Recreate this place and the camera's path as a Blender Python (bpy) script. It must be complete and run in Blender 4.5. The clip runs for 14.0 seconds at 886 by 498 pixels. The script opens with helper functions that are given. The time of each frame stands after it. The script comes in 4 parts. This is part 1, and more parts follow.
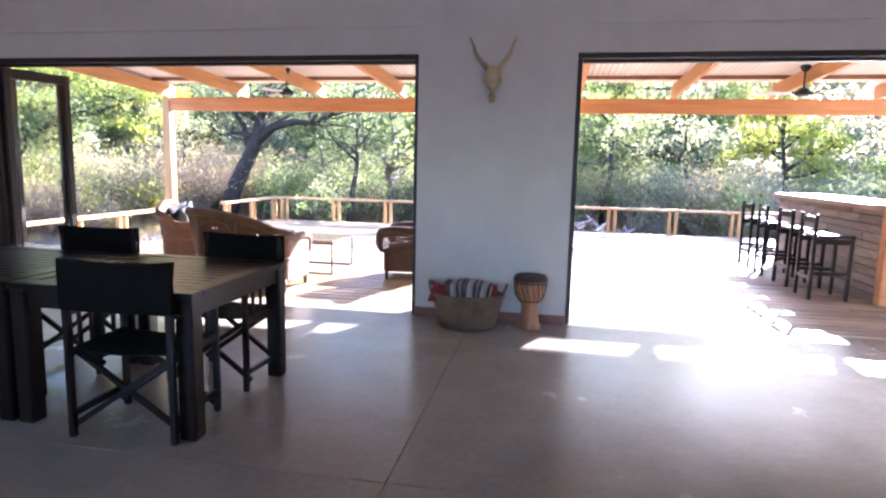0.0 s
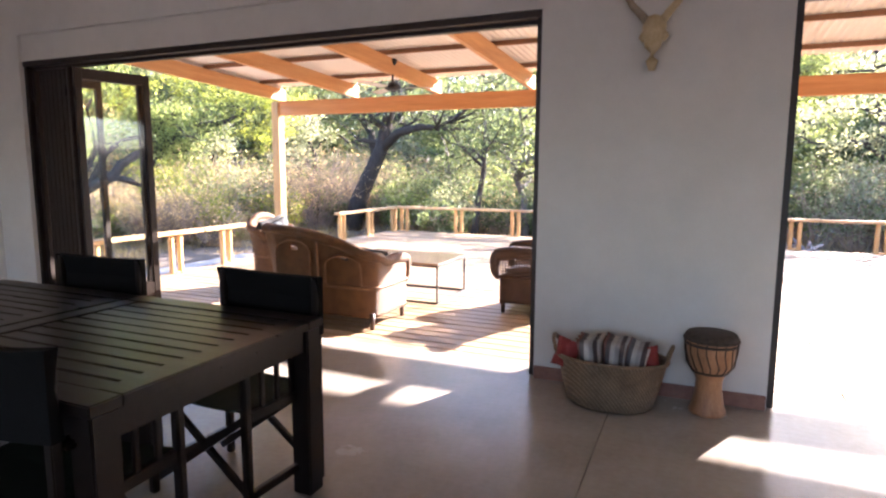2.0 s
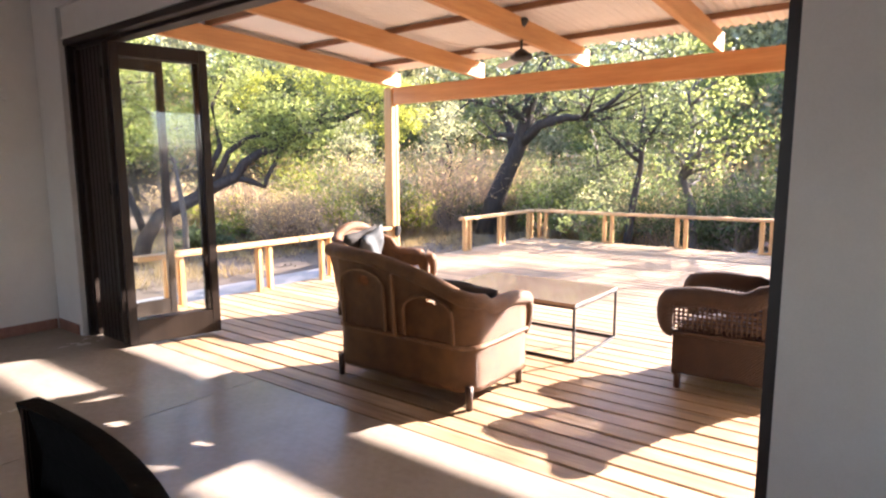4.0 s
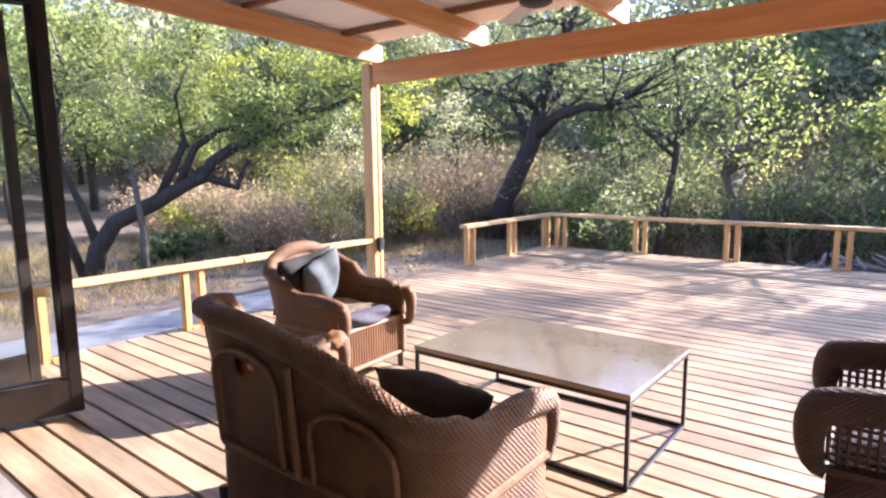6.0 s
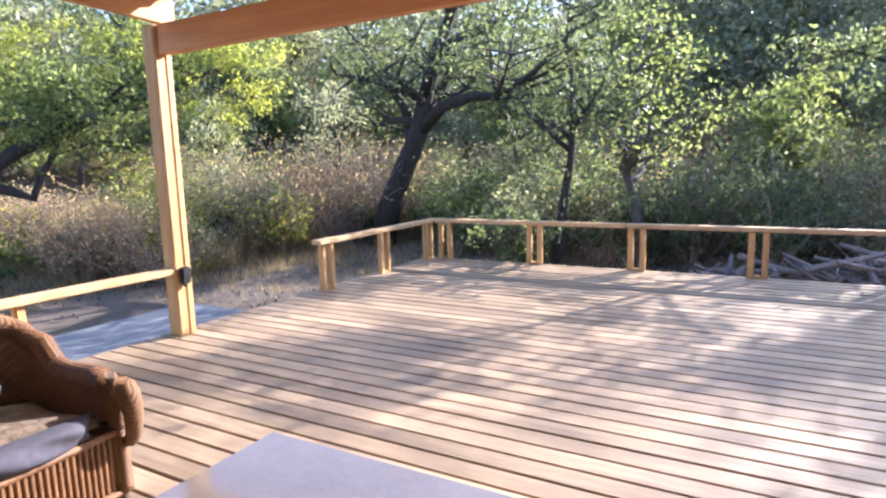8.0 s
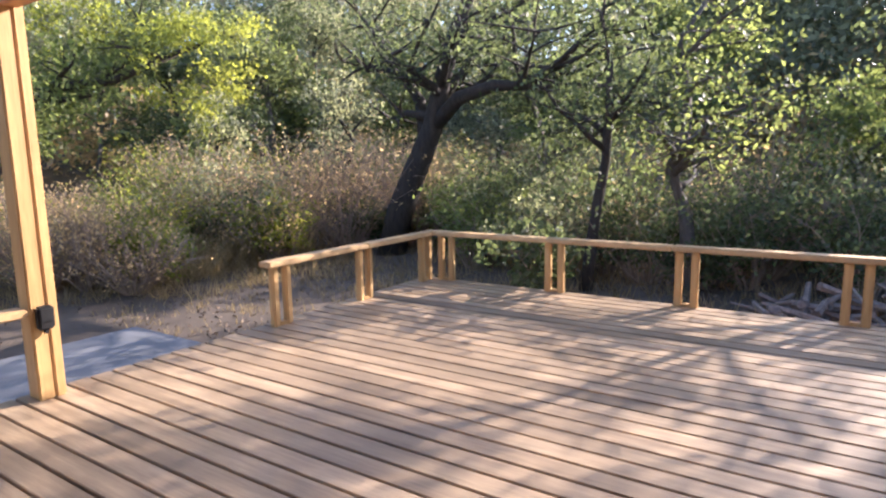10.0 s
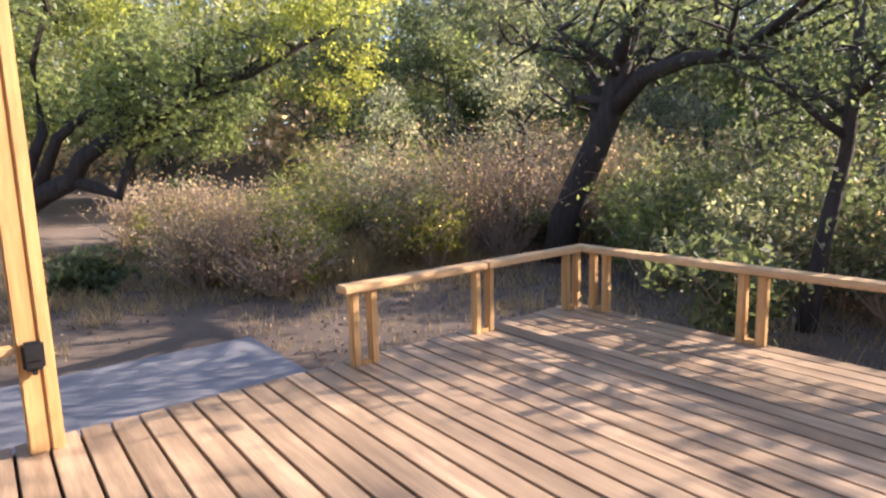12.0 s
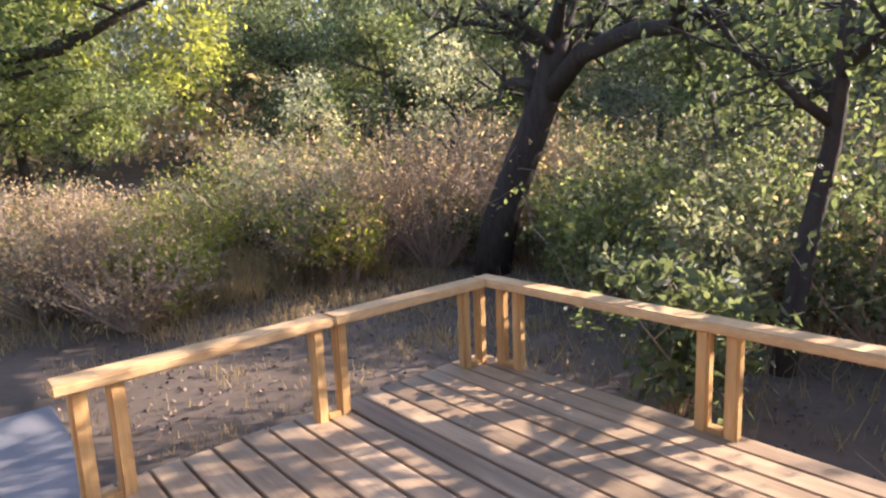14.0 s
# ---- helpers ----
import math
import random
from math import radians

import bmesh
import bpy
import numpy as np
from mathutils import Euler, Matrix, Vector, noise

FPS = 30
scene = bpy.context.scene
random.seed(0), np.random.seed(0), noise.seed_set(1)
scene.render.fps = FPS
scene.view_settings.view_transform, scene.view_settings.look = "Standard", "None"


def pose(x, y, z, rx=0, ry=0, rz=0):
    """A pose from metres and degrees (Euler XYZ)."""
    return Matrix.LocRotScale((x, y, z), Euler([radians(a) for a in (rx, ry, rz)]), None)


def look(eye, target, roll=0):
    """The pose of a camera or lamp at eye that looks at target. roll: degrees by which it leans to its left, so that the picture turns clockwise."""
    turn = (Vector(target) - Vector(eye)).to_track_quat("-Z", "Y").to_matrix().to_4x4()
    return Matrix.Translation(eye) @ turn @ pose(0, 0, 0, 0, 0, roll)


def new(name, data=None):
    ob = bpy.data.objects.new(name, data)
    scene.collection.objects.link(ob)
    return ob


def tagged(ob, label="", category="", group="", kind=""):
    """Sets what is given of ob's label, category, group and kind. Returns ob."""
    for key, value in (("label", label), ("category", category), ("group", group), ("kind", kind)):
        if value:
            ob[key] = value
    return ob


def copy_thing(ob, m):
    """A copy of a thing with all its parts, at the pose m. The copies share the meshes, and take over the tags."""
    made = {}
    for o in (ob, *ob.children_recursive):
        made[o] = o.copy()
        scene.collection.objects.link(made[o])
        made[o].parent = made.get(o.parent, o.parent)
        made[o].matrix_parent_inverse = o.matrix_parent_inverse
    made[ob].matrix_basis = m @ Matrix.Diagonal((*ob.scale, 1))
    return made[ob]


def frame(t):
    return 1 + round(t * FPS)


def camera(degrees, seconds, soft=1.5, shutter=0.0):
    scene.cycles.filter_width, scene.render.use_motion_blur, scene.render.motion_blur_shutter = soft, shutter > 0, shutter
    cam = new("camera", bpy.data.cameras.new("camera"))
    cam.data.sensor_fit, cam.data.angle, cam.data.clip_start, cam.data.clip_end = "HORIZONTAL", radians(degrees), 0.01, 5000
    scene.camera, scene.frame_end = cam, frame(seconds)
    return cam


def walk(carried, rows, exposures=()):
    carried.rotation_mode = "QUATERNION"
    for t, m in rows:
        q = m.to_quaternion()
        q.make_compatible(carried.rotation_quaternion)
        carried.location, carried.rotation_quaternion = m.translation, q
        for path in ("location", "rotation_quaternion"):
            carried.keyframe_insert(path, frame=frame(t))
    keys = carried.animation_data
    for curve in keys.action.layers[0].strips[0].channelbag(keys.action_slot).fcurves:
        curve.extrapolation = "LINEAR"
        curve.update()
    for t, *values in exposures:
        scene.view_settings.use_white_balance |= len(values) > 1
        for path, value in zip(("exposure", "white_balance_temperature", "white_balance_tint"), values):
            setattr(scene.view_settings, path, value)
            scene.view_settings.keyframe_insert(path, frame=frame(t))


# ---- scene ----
cam = camera(73.0, 14.0, soft=2.3)
PATH = [
    (0, (0.755, -1.634, 1.386), (0.408, 0.316, 1.108), 1.3),
    (0.5, (0.645, -1.406, 1.384), (0.190, 0.523, 1.116), 1.9),
    (1, (0.591, -0.980, 1.382), (0.096, 0.939, 1.111), 1.9),
    (1.5, (0.528, -0.539, 1.393), (-0.040, 1.359, 1.120), 1.0),
    (2, (0.507, -0.094, 1.359), (-0.271, 1.730, 1.097), 0.3),
    (2.5, (0.358, 0.374, 1.343), (-0.552, 2.136, 1.084), 0.1),
    (3, (0.211, 0.829, 1.339), (-0.815, 2.526, 1.079), -0.2),
    (3.5, (0.027, 1.234, 1.360), (-1.132, 2.842, 1.096), 0.1),
    (6, (-1.062, 3.153, 1.344), (-2.292, 4.705, 1.066), -0.6),
    (6.5, (-1.238, 3.523, 1.329), (-2.395, 5.131, 1.051), -0.9),
    (7, (-1.372, 3.974, 1.318), (-2.407, 5.664, 1.044), -1.3),
    (7.5, (-1.422, 4.421, 1.374), (-2.426, 6.124, 1.072), -1.9),
    (8, (-1.542, 4.802, 1.345), (-2.521, 6.521, 1.052), -1.6),
    (9.25, (-1.690, 5.771, 1.350), (-2.753, 7.435, 1.055), -1.1),
    (10.5, (-2.080, 6.739, 1.355), (-3.227, 8.350, 1.058), -0.6),
    (11, (-2.150, 7.076, 1.367), (-3.476, 8.540, 1.054), -0.4),
    (11.5, (-2.244, 7.442, 1.337), (-3.669, 8.813, 1.037), -0.8),
    (12, (-2.382, 7.787, 1.364), (-3.943, 8.999, 1.057), -1.5),
    (12.5, (-2.560, 8.126, 1.341), (-4.174, 9.267, 1.036), -1.5),
    (13, (-2.762, 8.517, 1.353), (-4.380, 9.652, 1.046), -1.5),
    (13.5, (-2.923, 8.921, 1.353), (-4.537, 10.062, 1.050), -2.0),
    (14, (-3.127, 9.314, 1.386), (-4.611, 10.613, 1.050), -2.3),
]
EXPOSURES = [(0.0, 3.55, 4900, 23), (1.5, 3.5, 5300, 23), (2.5, 3.3, 5800, 24), (3.5, 3.2, 5950, 24), (6.0, 2.4, 5200, 23), (8.0, 2.15, 5100, 19),
             (10.5, 1.75, 5700, 22), (12.0, 1.75, 5900, 24), (14.0, 1.9, 5950, 24)]
walk(cam, [(t, look(eye, target, roll)) for t, eye, target, roll in PATH], EXPOSURES)

# ---- world, sun ----
SUN_AZ, SUN_EL = 25.5, 25.0   # degrees from +y towards +x, degrees above the horizon
world = bpy.data.worlds.new("sky_world")
scene.world = world
world.use_nodes = True
wn = world.node_tree
sky = wn.nodes.new("ShaderNodeTexSky")
sky.sky_type = 'NISHITA'
sky.sun_disc = False
sky.sun_elevation = radians(SUN_EL)
sky.sun_rotation = radians(SUN_AZ)
sky.dust_density = 1.5
wn.links.new(sky.outputs[0], wn.nodes["Background"].inputs[0])
wn.nodes["Background"].inputs[1].default_value = 0.12
sun_data = bpy.data.lights.new("sun", "SUN")
sun_data.energy, sun_data.angle, sun_data.color = 5.0, radians(0.55), (1.0, 0.85, 0.65)
FILL_LIGHT = 2.2            # fill lamp in each made-up back window, brightens the room
sun = new("sun", sun_data)
SX, SY, SZ = math.sin(radians(SUN_AZ)) * math.cos(radians(SUN_EL)), math.cos(radians(SUN_AZ)) * math.cos(radians(SUN_EL)), math.sin(radians(SUN_EL))
sun.matrix_world = look((SX * 60, SY * 60, SZ * 60), (0, 0, 0))


# ---- materials ----
def material(name, dark, light, scale=8.0, stretch=(1, 1, 1), rough=(0.5, 0.7), bump=0.15, fine=60.0, metal=0.0,
             rand=0.0, island=0.0, leafy=0.0, spec=0.5, stain=0.0, detail=6.0):
    """Two colours mixed by a grain at one scale and a fine one, with stains, random shifts between pieces and relief."""
    m = bpy.data.materials.new(name)
    m.use_nodes = True
    nt = m.node_tree
    N, L = nt.nodes, nt.links
    bsdf = N["Principled BSDF"]
    tc = N.new("ShaderNodeTexCoord")
    src = tc.outputs["Object"]
    if rand:
        oi = N.new("ShaderNodeObjectInfo")
        mul = N.new("ShaderNodeVectorMath"); mul.operation = 'MULTIPLY_ADD'
        comb = N.new("ShaderNodeCombineXYZ")
        for i in range(3):
            L.new(oi.outputs["Random"], comb.inputs[i])
        L.new(comb.outputs[0], mul.inputs[0]); mul.inputs[1].default_value = (37, 53, 71)
        L.new(src, mul.inputs[2]); src = mul.outputs[0]
    mp = N.new("ShaderNodeMapping"); mp.inputs["Scale"].default_value = stretch
    L.new(src, mp.inputs[0])
    n1 = N.new("ShaderNodeTexNoise"); n1.inputs["Scale"].default_value = scale; n1.inputs["Detail"].default_value = detail
    n1.inputs["Roughness"].default_value = 0.62
    n2 = N.new("ShaderNodeTexNoise"); n2.inputs["Scale"].default_value = fine; n2.inputs["Detail"].default_value = 3
    L.new(mp.outputs[0], n1.inputs[0]); L.new(mp.outputs[0], n2.inputs[0])
    add = N.new("ShaderNodeMath"); add.operation = 'MULTIPLY_ADD'; add.inputs[1].default_value = 0.35
    L.new(n2.outputs[0], add.inputs[0]); L.new(n1.outputs[0], add.inputs[2])
    ramp = N.new("ShaderNodeMapRange"); ramp.inputs[1].default_value = 0.42; ramp.inputs[2].default_value = 0.92
    L.new(add.outputs[0], ramp.inputs[0])
    mix = N.new("ShaderNodeMix"); mix.data_type = 'RGBA'
    mix.inputs[6].default_value = (*dark, 1); mix.inputs[7].default_value = (*light, 1)
    L.new(ramp.outputs[0], mix.inputs[0])
    col = mix.outputs[2]
    if stain:
        n3 = N.new("ShaderNodeTexNoise"); n3.inputs["Scale"].default_value = scale * 0.17; n3.inputs["Detail"].default_value = 4
        L.new(mp.outputs[0] if stretch == (1, 1, 1) else src, n3.inputs[0])
        r3 = N.new("ShaderNodeMapRange"); r3.inputs[1].default_value = 0.4; r3.inputs[2].default_value = 0.65
        r3.inputs[3].default_value = 1.0 - stain; r3.inputs[4].default_value = 1.0
        L.new(n3.outputs[0], r3.inputs[0])
        hs3 = N.new("ShaderNodeHueSaturation"); L.new(r3.outputs[0], hs3.inputs["Value"]); L.new(col, hs3.inputs["Color"])
        col = hs3.outputs[0]
    if rand or island:
        hs = N.new("ShaderNodeHueSaturation")
        r = N.new("ShaderNodeMapRange")
        amp = rand or island
        r.inputs[3].default_value = 1 - amp; r.inputs[4].default_value = 1 + amp
        if rand:
            L.new(oi.outputs["Random"], r.inputs[0])
        else:
            geo = N.new("ShaderNodeNewGeometry"); L.new(geo.outputs["Random Per Island"], r.inputs[0])
        L.new(r.outputs[0], hs.inputs["Value"]); L.new(col, hs.inputs["Color"])
        col = hs.outputs[0]
    L.new(col, bsdf.inputs["Base Color"])
    rr = N.new("ShaderNodeMapRange"); rr.inputs[3].default_value, rr.inputs[4].default_value = rough
    L.new(n1.outputs[0], rr.inputs[0]); L.new(rr.outputs[0], bsdf.inputs["Roughness"])
    bsdf.inputs["Metallic"].default_value = metal
    bsdf.inputs["Specular IOR Level"].default_value = spec
    if bump:
        b = N.new("ShaderNodeBump"); b.inputs["Strength"].default_value = bump; b.inputs["Distance"].default_value = 0.01
        L.new(add.outputs[0], b.inputs["Height"]); L.new(b.outputs[0], bsdf.inputs["Normal"])
    if leafy:
        tr = N.new("ShaderNodeBsdfTranslucent")
        warm = N.new("ShaderNodeMix"); warm.data_type = 'RGBA'; warm.blend_type = 'MULTIPLY'; warm.inputs[0].default_value = 1
        L.new(col, warm.inputs[6]); warm.inputs[7].default_value = (1.85, 1.75, 1.15, 1)
        L.new(warm.outputs[2], tr.inputs[0])
        ms = N.new("ShaderNodeMixShader"); ms.inputs[0].default_value = leafy
        L.new(bsdf.outputs[0], ms.inputs[1]); L.new(tr.outputs[0], ms.inputs[2])
        L.new(ms.outputs[0], N["Material Output"].inputs[0])
    return m


def woven(name, dark, light, pitch=150.0, rough=0.55):
    """Cane weave: two crossed waves in relief and colour."""
    m = material(name, dark, light, 9.0, rough=(rough - 0.1, rough + 0.15), bump=0, fine=80)
    N, L = m.node_tree.nodes, m.node_tree.links
    bsdf = N["Principled BSDF"]
    tc = N.new("ShaderNodeTexCoord")
    hs = []
    for d in ('Z', 'DIAGONAL'):
        w = N.new("ShaderNodeTexWave"); w.wave_type = 'BANDS'; w.bands_direction = d
        w.inputs["Scale"].default_value = pitch / (6.28 if d == 'Z' else 9.5) * 2
        w.inputs["Distortion"].default_value = 0.8; w.inputs["Detail"].default_value = 1
        L.new(tc.outputs["Object"], w.inputs[0]); hs.append(w.outputs["Fac"])
    mx = N.new("ShaderNodeMath"); mx.operation = 'MULTIPLY'
    L.new(hs[0], mx.inputs[0]); L.new(hs[1], mx.inputs[1])
    b = N.new("ShaderNodeBump"); b.inputs["Strength"].default_value = 0.7; b.inputs["Distance"].default_value = 0.006
    L.new(mx.outputs[0], b.inputs["Height"]); L.new(b.outputs[0], bsdf.inputs["Normal"])
    old = bsdf.inputs["Base Color"].links[0].from_socket
    k = N.new("ShaderNodeMapRange"); k.inputs[3].default_value = 0.62; k.inputs[4].default_value = 1.12
    L.new(mx.outputs[0], k.inputs[0])
    h = N.new("ShaderNodeHueSaturation"); L.new(k.outputs[0], h.inputs["Value"]); L.new(old, h.inputs["Color"])
    L.new(h.outputs[0], bsdf.inputs["Base Color"])
    return m


def striped(name, colours, pitch):
    """Cloth with stripes along local x."""
    m = material(name, colours[0], colours[0], 30, bump=0.3, rough=(0.8, 0.95), fine=300)
    N, L = m.node_tree.nodes, m.node_tree.links
    bsdf = N["Principled BSDF"]
    tc = N.new("ShaderNodeTexCoord"); sep = N.new("ShaderNodeSeparateXYZ"); L.new(tc.outputs["Object"], sep.inputs[0])
    fr = N.new("ShaderNodeMath"); fr.operation = 'MULTIPLY'; fr.inputs[1].default_value = 1 / pitch; L.new(sep.outputs[0], fr.inputs[0])
    f2 = N.new("ShaderNodeMath"); f2.operation = 'FRACT'; L.new(fr.outputs[0], f2.inputs[0])
    cr = N.new("ShaderNodeValToRGB"); cr.color_ramp.interpolation = 'CONSTANT'
    e = cr.color_ramp.elements
    while len(e) < len(colours):
        e.new(0.5)
    for i, c in enumerate(colours):
        e[i].position = i / len(colours); e[i].color = (*c, 1)
    L.new(f2.outputs[0], cr.inputs[0]); L.new(cr.outputs[0], bsdf.inputs["Base Color"])
    return m


M_WALL = material("plaster_white", (0.66, 0.64, 0.60), (0.76, 0.74, 0.70), 3, rough=(0.7, 0.9), bump=0.06, fine=120, stain=0.06)
M_CEIL = material("ceiling_white", (0.7, 0.69, 0.66), (0.76, 0.75, 0.72), 3, rough=(0.8, 0.9), bump=0.03)
M_FLOOR = material("screed_polished", (0.30, 0.255, 0.21), (0.43, 0.385, 0.33), 1.6, spec=0.2, rough=(0.17, 0.33), bump=0.012, fine=26, stain=0.3)
M_SKIRT = material("skirting_terracotta", (0.20, 0.09, 0.06), (0.32, 0.16, 0.11), 12, rough=(0.4, 0.6), bump=0.1)
M_FRAME = material("door_timber_dark", (0.012, 0.008, 0.006), (0.03, 0.019, 0.013), 10, (1, 1, 0.12), rough=(0.35, 0.55), bump=0.08)
M_DECK = material("deck_board", (0.27, 0.182, 0.108), (0.56, 0.405, 0.245), 7, (0.22, 3.2, 3), spec=0.5, rough=(0.36, 0.6), bump=0.15, fine=40, rand=0.2, stain=0.38)
M_PINE = material("pine_orange", (0.46, 0.20, 0.065), (0.66, 0.34, 0.13), 5, (0.22, 3, 3), rough=(0.4, 0.6), bump=0.12, fine=30, rand=0.05)
M_PINEY = material("pine_rafter", (0.46, 0.22, 0.075), (0.66, 0.37, 0.15), 5, (3, 0.22, 3), rough=(0.4, 0.6), bump=0.12, fine=30, rand=0.06)
M_POST = material("pine_post", (0.40, 0.22, 0.075), (0.64, 0.41, 0.165), 5, (3, 3, 0.25), rough=(0.45, 0.65), bump=0.2, fine=30, rand=0.1)
M_RAIL = material("rail_timber", (0.42, 0.255, 0.11), (0.66, 0.45, 0.22), 6, (0.8, 0.8, 2), rough=(0.45, 0.7), bump=0.25, fine=40, rand=0.1)
M_PURLIN = material("purlin_brown", (0.16, 0.075, 0.035), (0.27, 0.14, 0.07), 6, (0.25, 3, 3), rough=(0.45, 0.65), bump=0.15)
M_SHEET = material("roof_sheet", (0.72, 0.69, 0.65), (0.80, 0.77, 0.72), 2, rough=(0.45, 0.6), bump=0.02, stain=0.1)
M_DARKWOOD = material("table_dark_wood", (0.005, 0.003, 0.002), (0.016, 0.009, 0.0055), 8, (0.3, 3, 3), rough=(0.22, 0.4), bump=0.08, fine=40, rand=0.12)
M_CANVAS = material("canvas_black", (0.004, 0.0036, 0.0032), (0.009, 0.008, 0.007), 60, spec=0.15, rough=(0.75, 0.95), bump=0.25, fine=400)
M_CANVASG = material("canvas_green", (0.010, 0.013, 0.007), (0.018, 0.022, 0.012), 60, spec=0.15, rough=(0.75, 0.95), bump=0.25, fine=400)
M_WICKER = woven("wicker_honey", (0.125, 0.053, 0.018), (0.285, 0.138, 0.048))
M_WICKERD = woven("wicker_dark", (0.035, 0.016, 0.009), (0.085, 0.042, 0.024))
M_CANE = material("cane_pole", (0.14, 0.066, 0.027), (0.28, 0.145, 0.062), 14, (2, 2, 0.4), rough=(0.4, 0.6), bump=0.15)
M_CANED = material("cane_pole_dark", (0.03, 0.014, 0.008), (0.07, 0.035, 0.02), 14, (2, 2, 0.4), rough=(0.4, 0.6), bump=0.15)
M_STEEL = material("steel_black", (0.012, 0.012, 0.013), (0.03, 0.03, 0.032), 30, rough=(0.35, 0.5), bump=0.03, metal=0.6)
M_TOP = material("slate_top", (0.15, 0.115, 0.095), (0.23, 0.185, 0.155), 3, spec=1.0, rough=(0.05, 0.12), bump=0.006, fine=50, stain=0.2)
M_BASKET = woven("basket_cane", (0.16, 0.10, 0.05), (0.34, 0.23, 0.13), 120)
M_STRIPE = striped("throw_striped", [(0.35, 0.32, 0.30), (0.07, 0.05, 0.05), (0.42, 0.37, 0.33), (0.22, 0.10, 0.08), (0.10, 0.09, 0.09), (0.45, 0.42, 0.38)], 0.15)
M_RED = material("cushion_red", (0.20, 0.022, 0.022), (0.32, 0.05, 0.04), 25, rough=(0.8, 0.95), bump=0.3, fine=200)
M_DRUM = material("drum_wood", (0.22, 0.09, 0.035), (0.46, 0.23, 0.10), 9, (2, 2, 0.5), rough=(0.35, 0.55), bump=0.12)
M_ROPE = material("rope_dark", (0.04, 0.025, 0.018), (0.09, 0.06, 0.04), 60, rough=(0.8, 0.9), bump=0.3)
M_HIDE = material("drum_hide", (0.42, 0.34, 0.24), (0.58, 0.50, 0.38), 12, rough=(0.6, 0.8), bump=0.1)
M_BONE = material("bone", (0.48, 0.36, 0.18), (0.66, 0.54, 0.34), 14, rough=(0.5, 0.7), bump=0.2)
M_HORN = material("horn", (0.26, 0.19, 0.12), (0.46, 0.37, 0.26), 22, rough=(0.4, 0.6), bump=0.3)
M_PILLOW = material("pillow_grey_blue", (0.06, 0.07, 0.078), (0.12, 0.135, 0.145), 18, rough=(0.8, 0.95), bump=0.2, fine=220)
M_PILLOWB = material("cushion_black", (0.012, 0.011, 0.011), (0.03, 0.028, 0.027), 20, rough=(0.8, 0.95), bump=0.3, fine=220)
M_PATTERN = material("seat_pad_patterned", (0.035, 0.024, 0.018), (0.28, 0.20, 0.13), 26, rough=(0.8, 0.95), bump=0.3, fine=70)
M_PAD = material("seat_pad_lilac_grey", (0.035, 0.033, 0.05), (0.085, 0.078, 0.10), 16, rough=(0.8, 0.95), bump=0.25, fine=220)
M_STONE = material("bar_cladding", (0.20, 0.15, 0.11), (0.40, 0.32, 0.25), 7, (0.6, 0.6, 3), rough=(0.6, 0.85), bump=0.5, fine=40, rand=0.25)
M_BARTOP = material("bar_top", (0.34, 0.22, 0.14), (0.52, 0.38, 0.27), 5, (3, 0.3, 3), rough=(0.3, 0.5), bump=0.1)
M_PLASTIC = material("plastic_black", (0.008, 0.008, 0.009), (0.016, 0.016, 0.018), 40, rough=(0.35, 0.5), bump=0.02)
M_WHITEP = material("plastic_white", (0.66, 0.65, 0.62), (0.72, 0.71, 0.68), 20, rough=(0.35, 0.5), bump=0.02)
M_FANB = material("fan_blade_white", (0.55, 0.53, 0.5), (0.64, 0.62, 0.58), 10, rough=(0.3, 0.5), bump=0.02)
M_SAND = material("sand_ground", (0.095, 0.07, 0.05), (0.215, 0.16, 0.112), 0.9, rough=(0.85, 0.98), bump=0.8, fine=14, stain=0.35, detail=10)
M_SLAB = material("concrete_slab", (0.17, 0.17, 0.178), (0.25, 0.25, 0.26), 2.5, rough=(0.6, 0.8), bump=0.1, fine=60, stain=0.15)
M_GRASS = material("dry_grass", (0.18, 0.138, 0.085), (0.40, 0.315, 0.20), 0.7, rough=(0.7, 0.9), bump=0, island=0.35, leafy=0.55)
M_BARK = material("bark_dark", (0.018, 0.013, 0.010), (0.07, 0.054, 0.042), 9, (2, 2, 0.5), rough=(0.8, 0.95), bump=0.9, fine=50)
M_BARKG = material("bark_grey", (0.06, 0.05, 0.042), (0.17, 0.145, 0.12), 9, (2, 2, 0.5), rough=(0.8, 0.95), bump=0.8, fine=50)
M_TWIG = material("twig_dry", (0.22, 0.155, 0.11), (0.46, 0.35, 0.26), 4, rough=(0.8, 0.95), bump=0.2, island=0.3)
M_LOG = material("log_grey", (0.16, 0.115, 0.09), (0.38, 0.30, 0.25), 9, (2, 2, 2), rough=(0.8, 0.95), bump=0.6, rand=0.3)

M_LITTER = material("leaf_litter", (0.10, 0.07, 0.048), (0.24, 0.17, 0.115), 6, rough=(0.8, 0.95), bump=0, island=0.4)


def leaf_mat(name, dark, light, thin=0.5):
    return material(name, dark, light, 0.55, rough=(0.45, 0.7), bump=0, fine=3.0, island=0.5, leafy=thin)


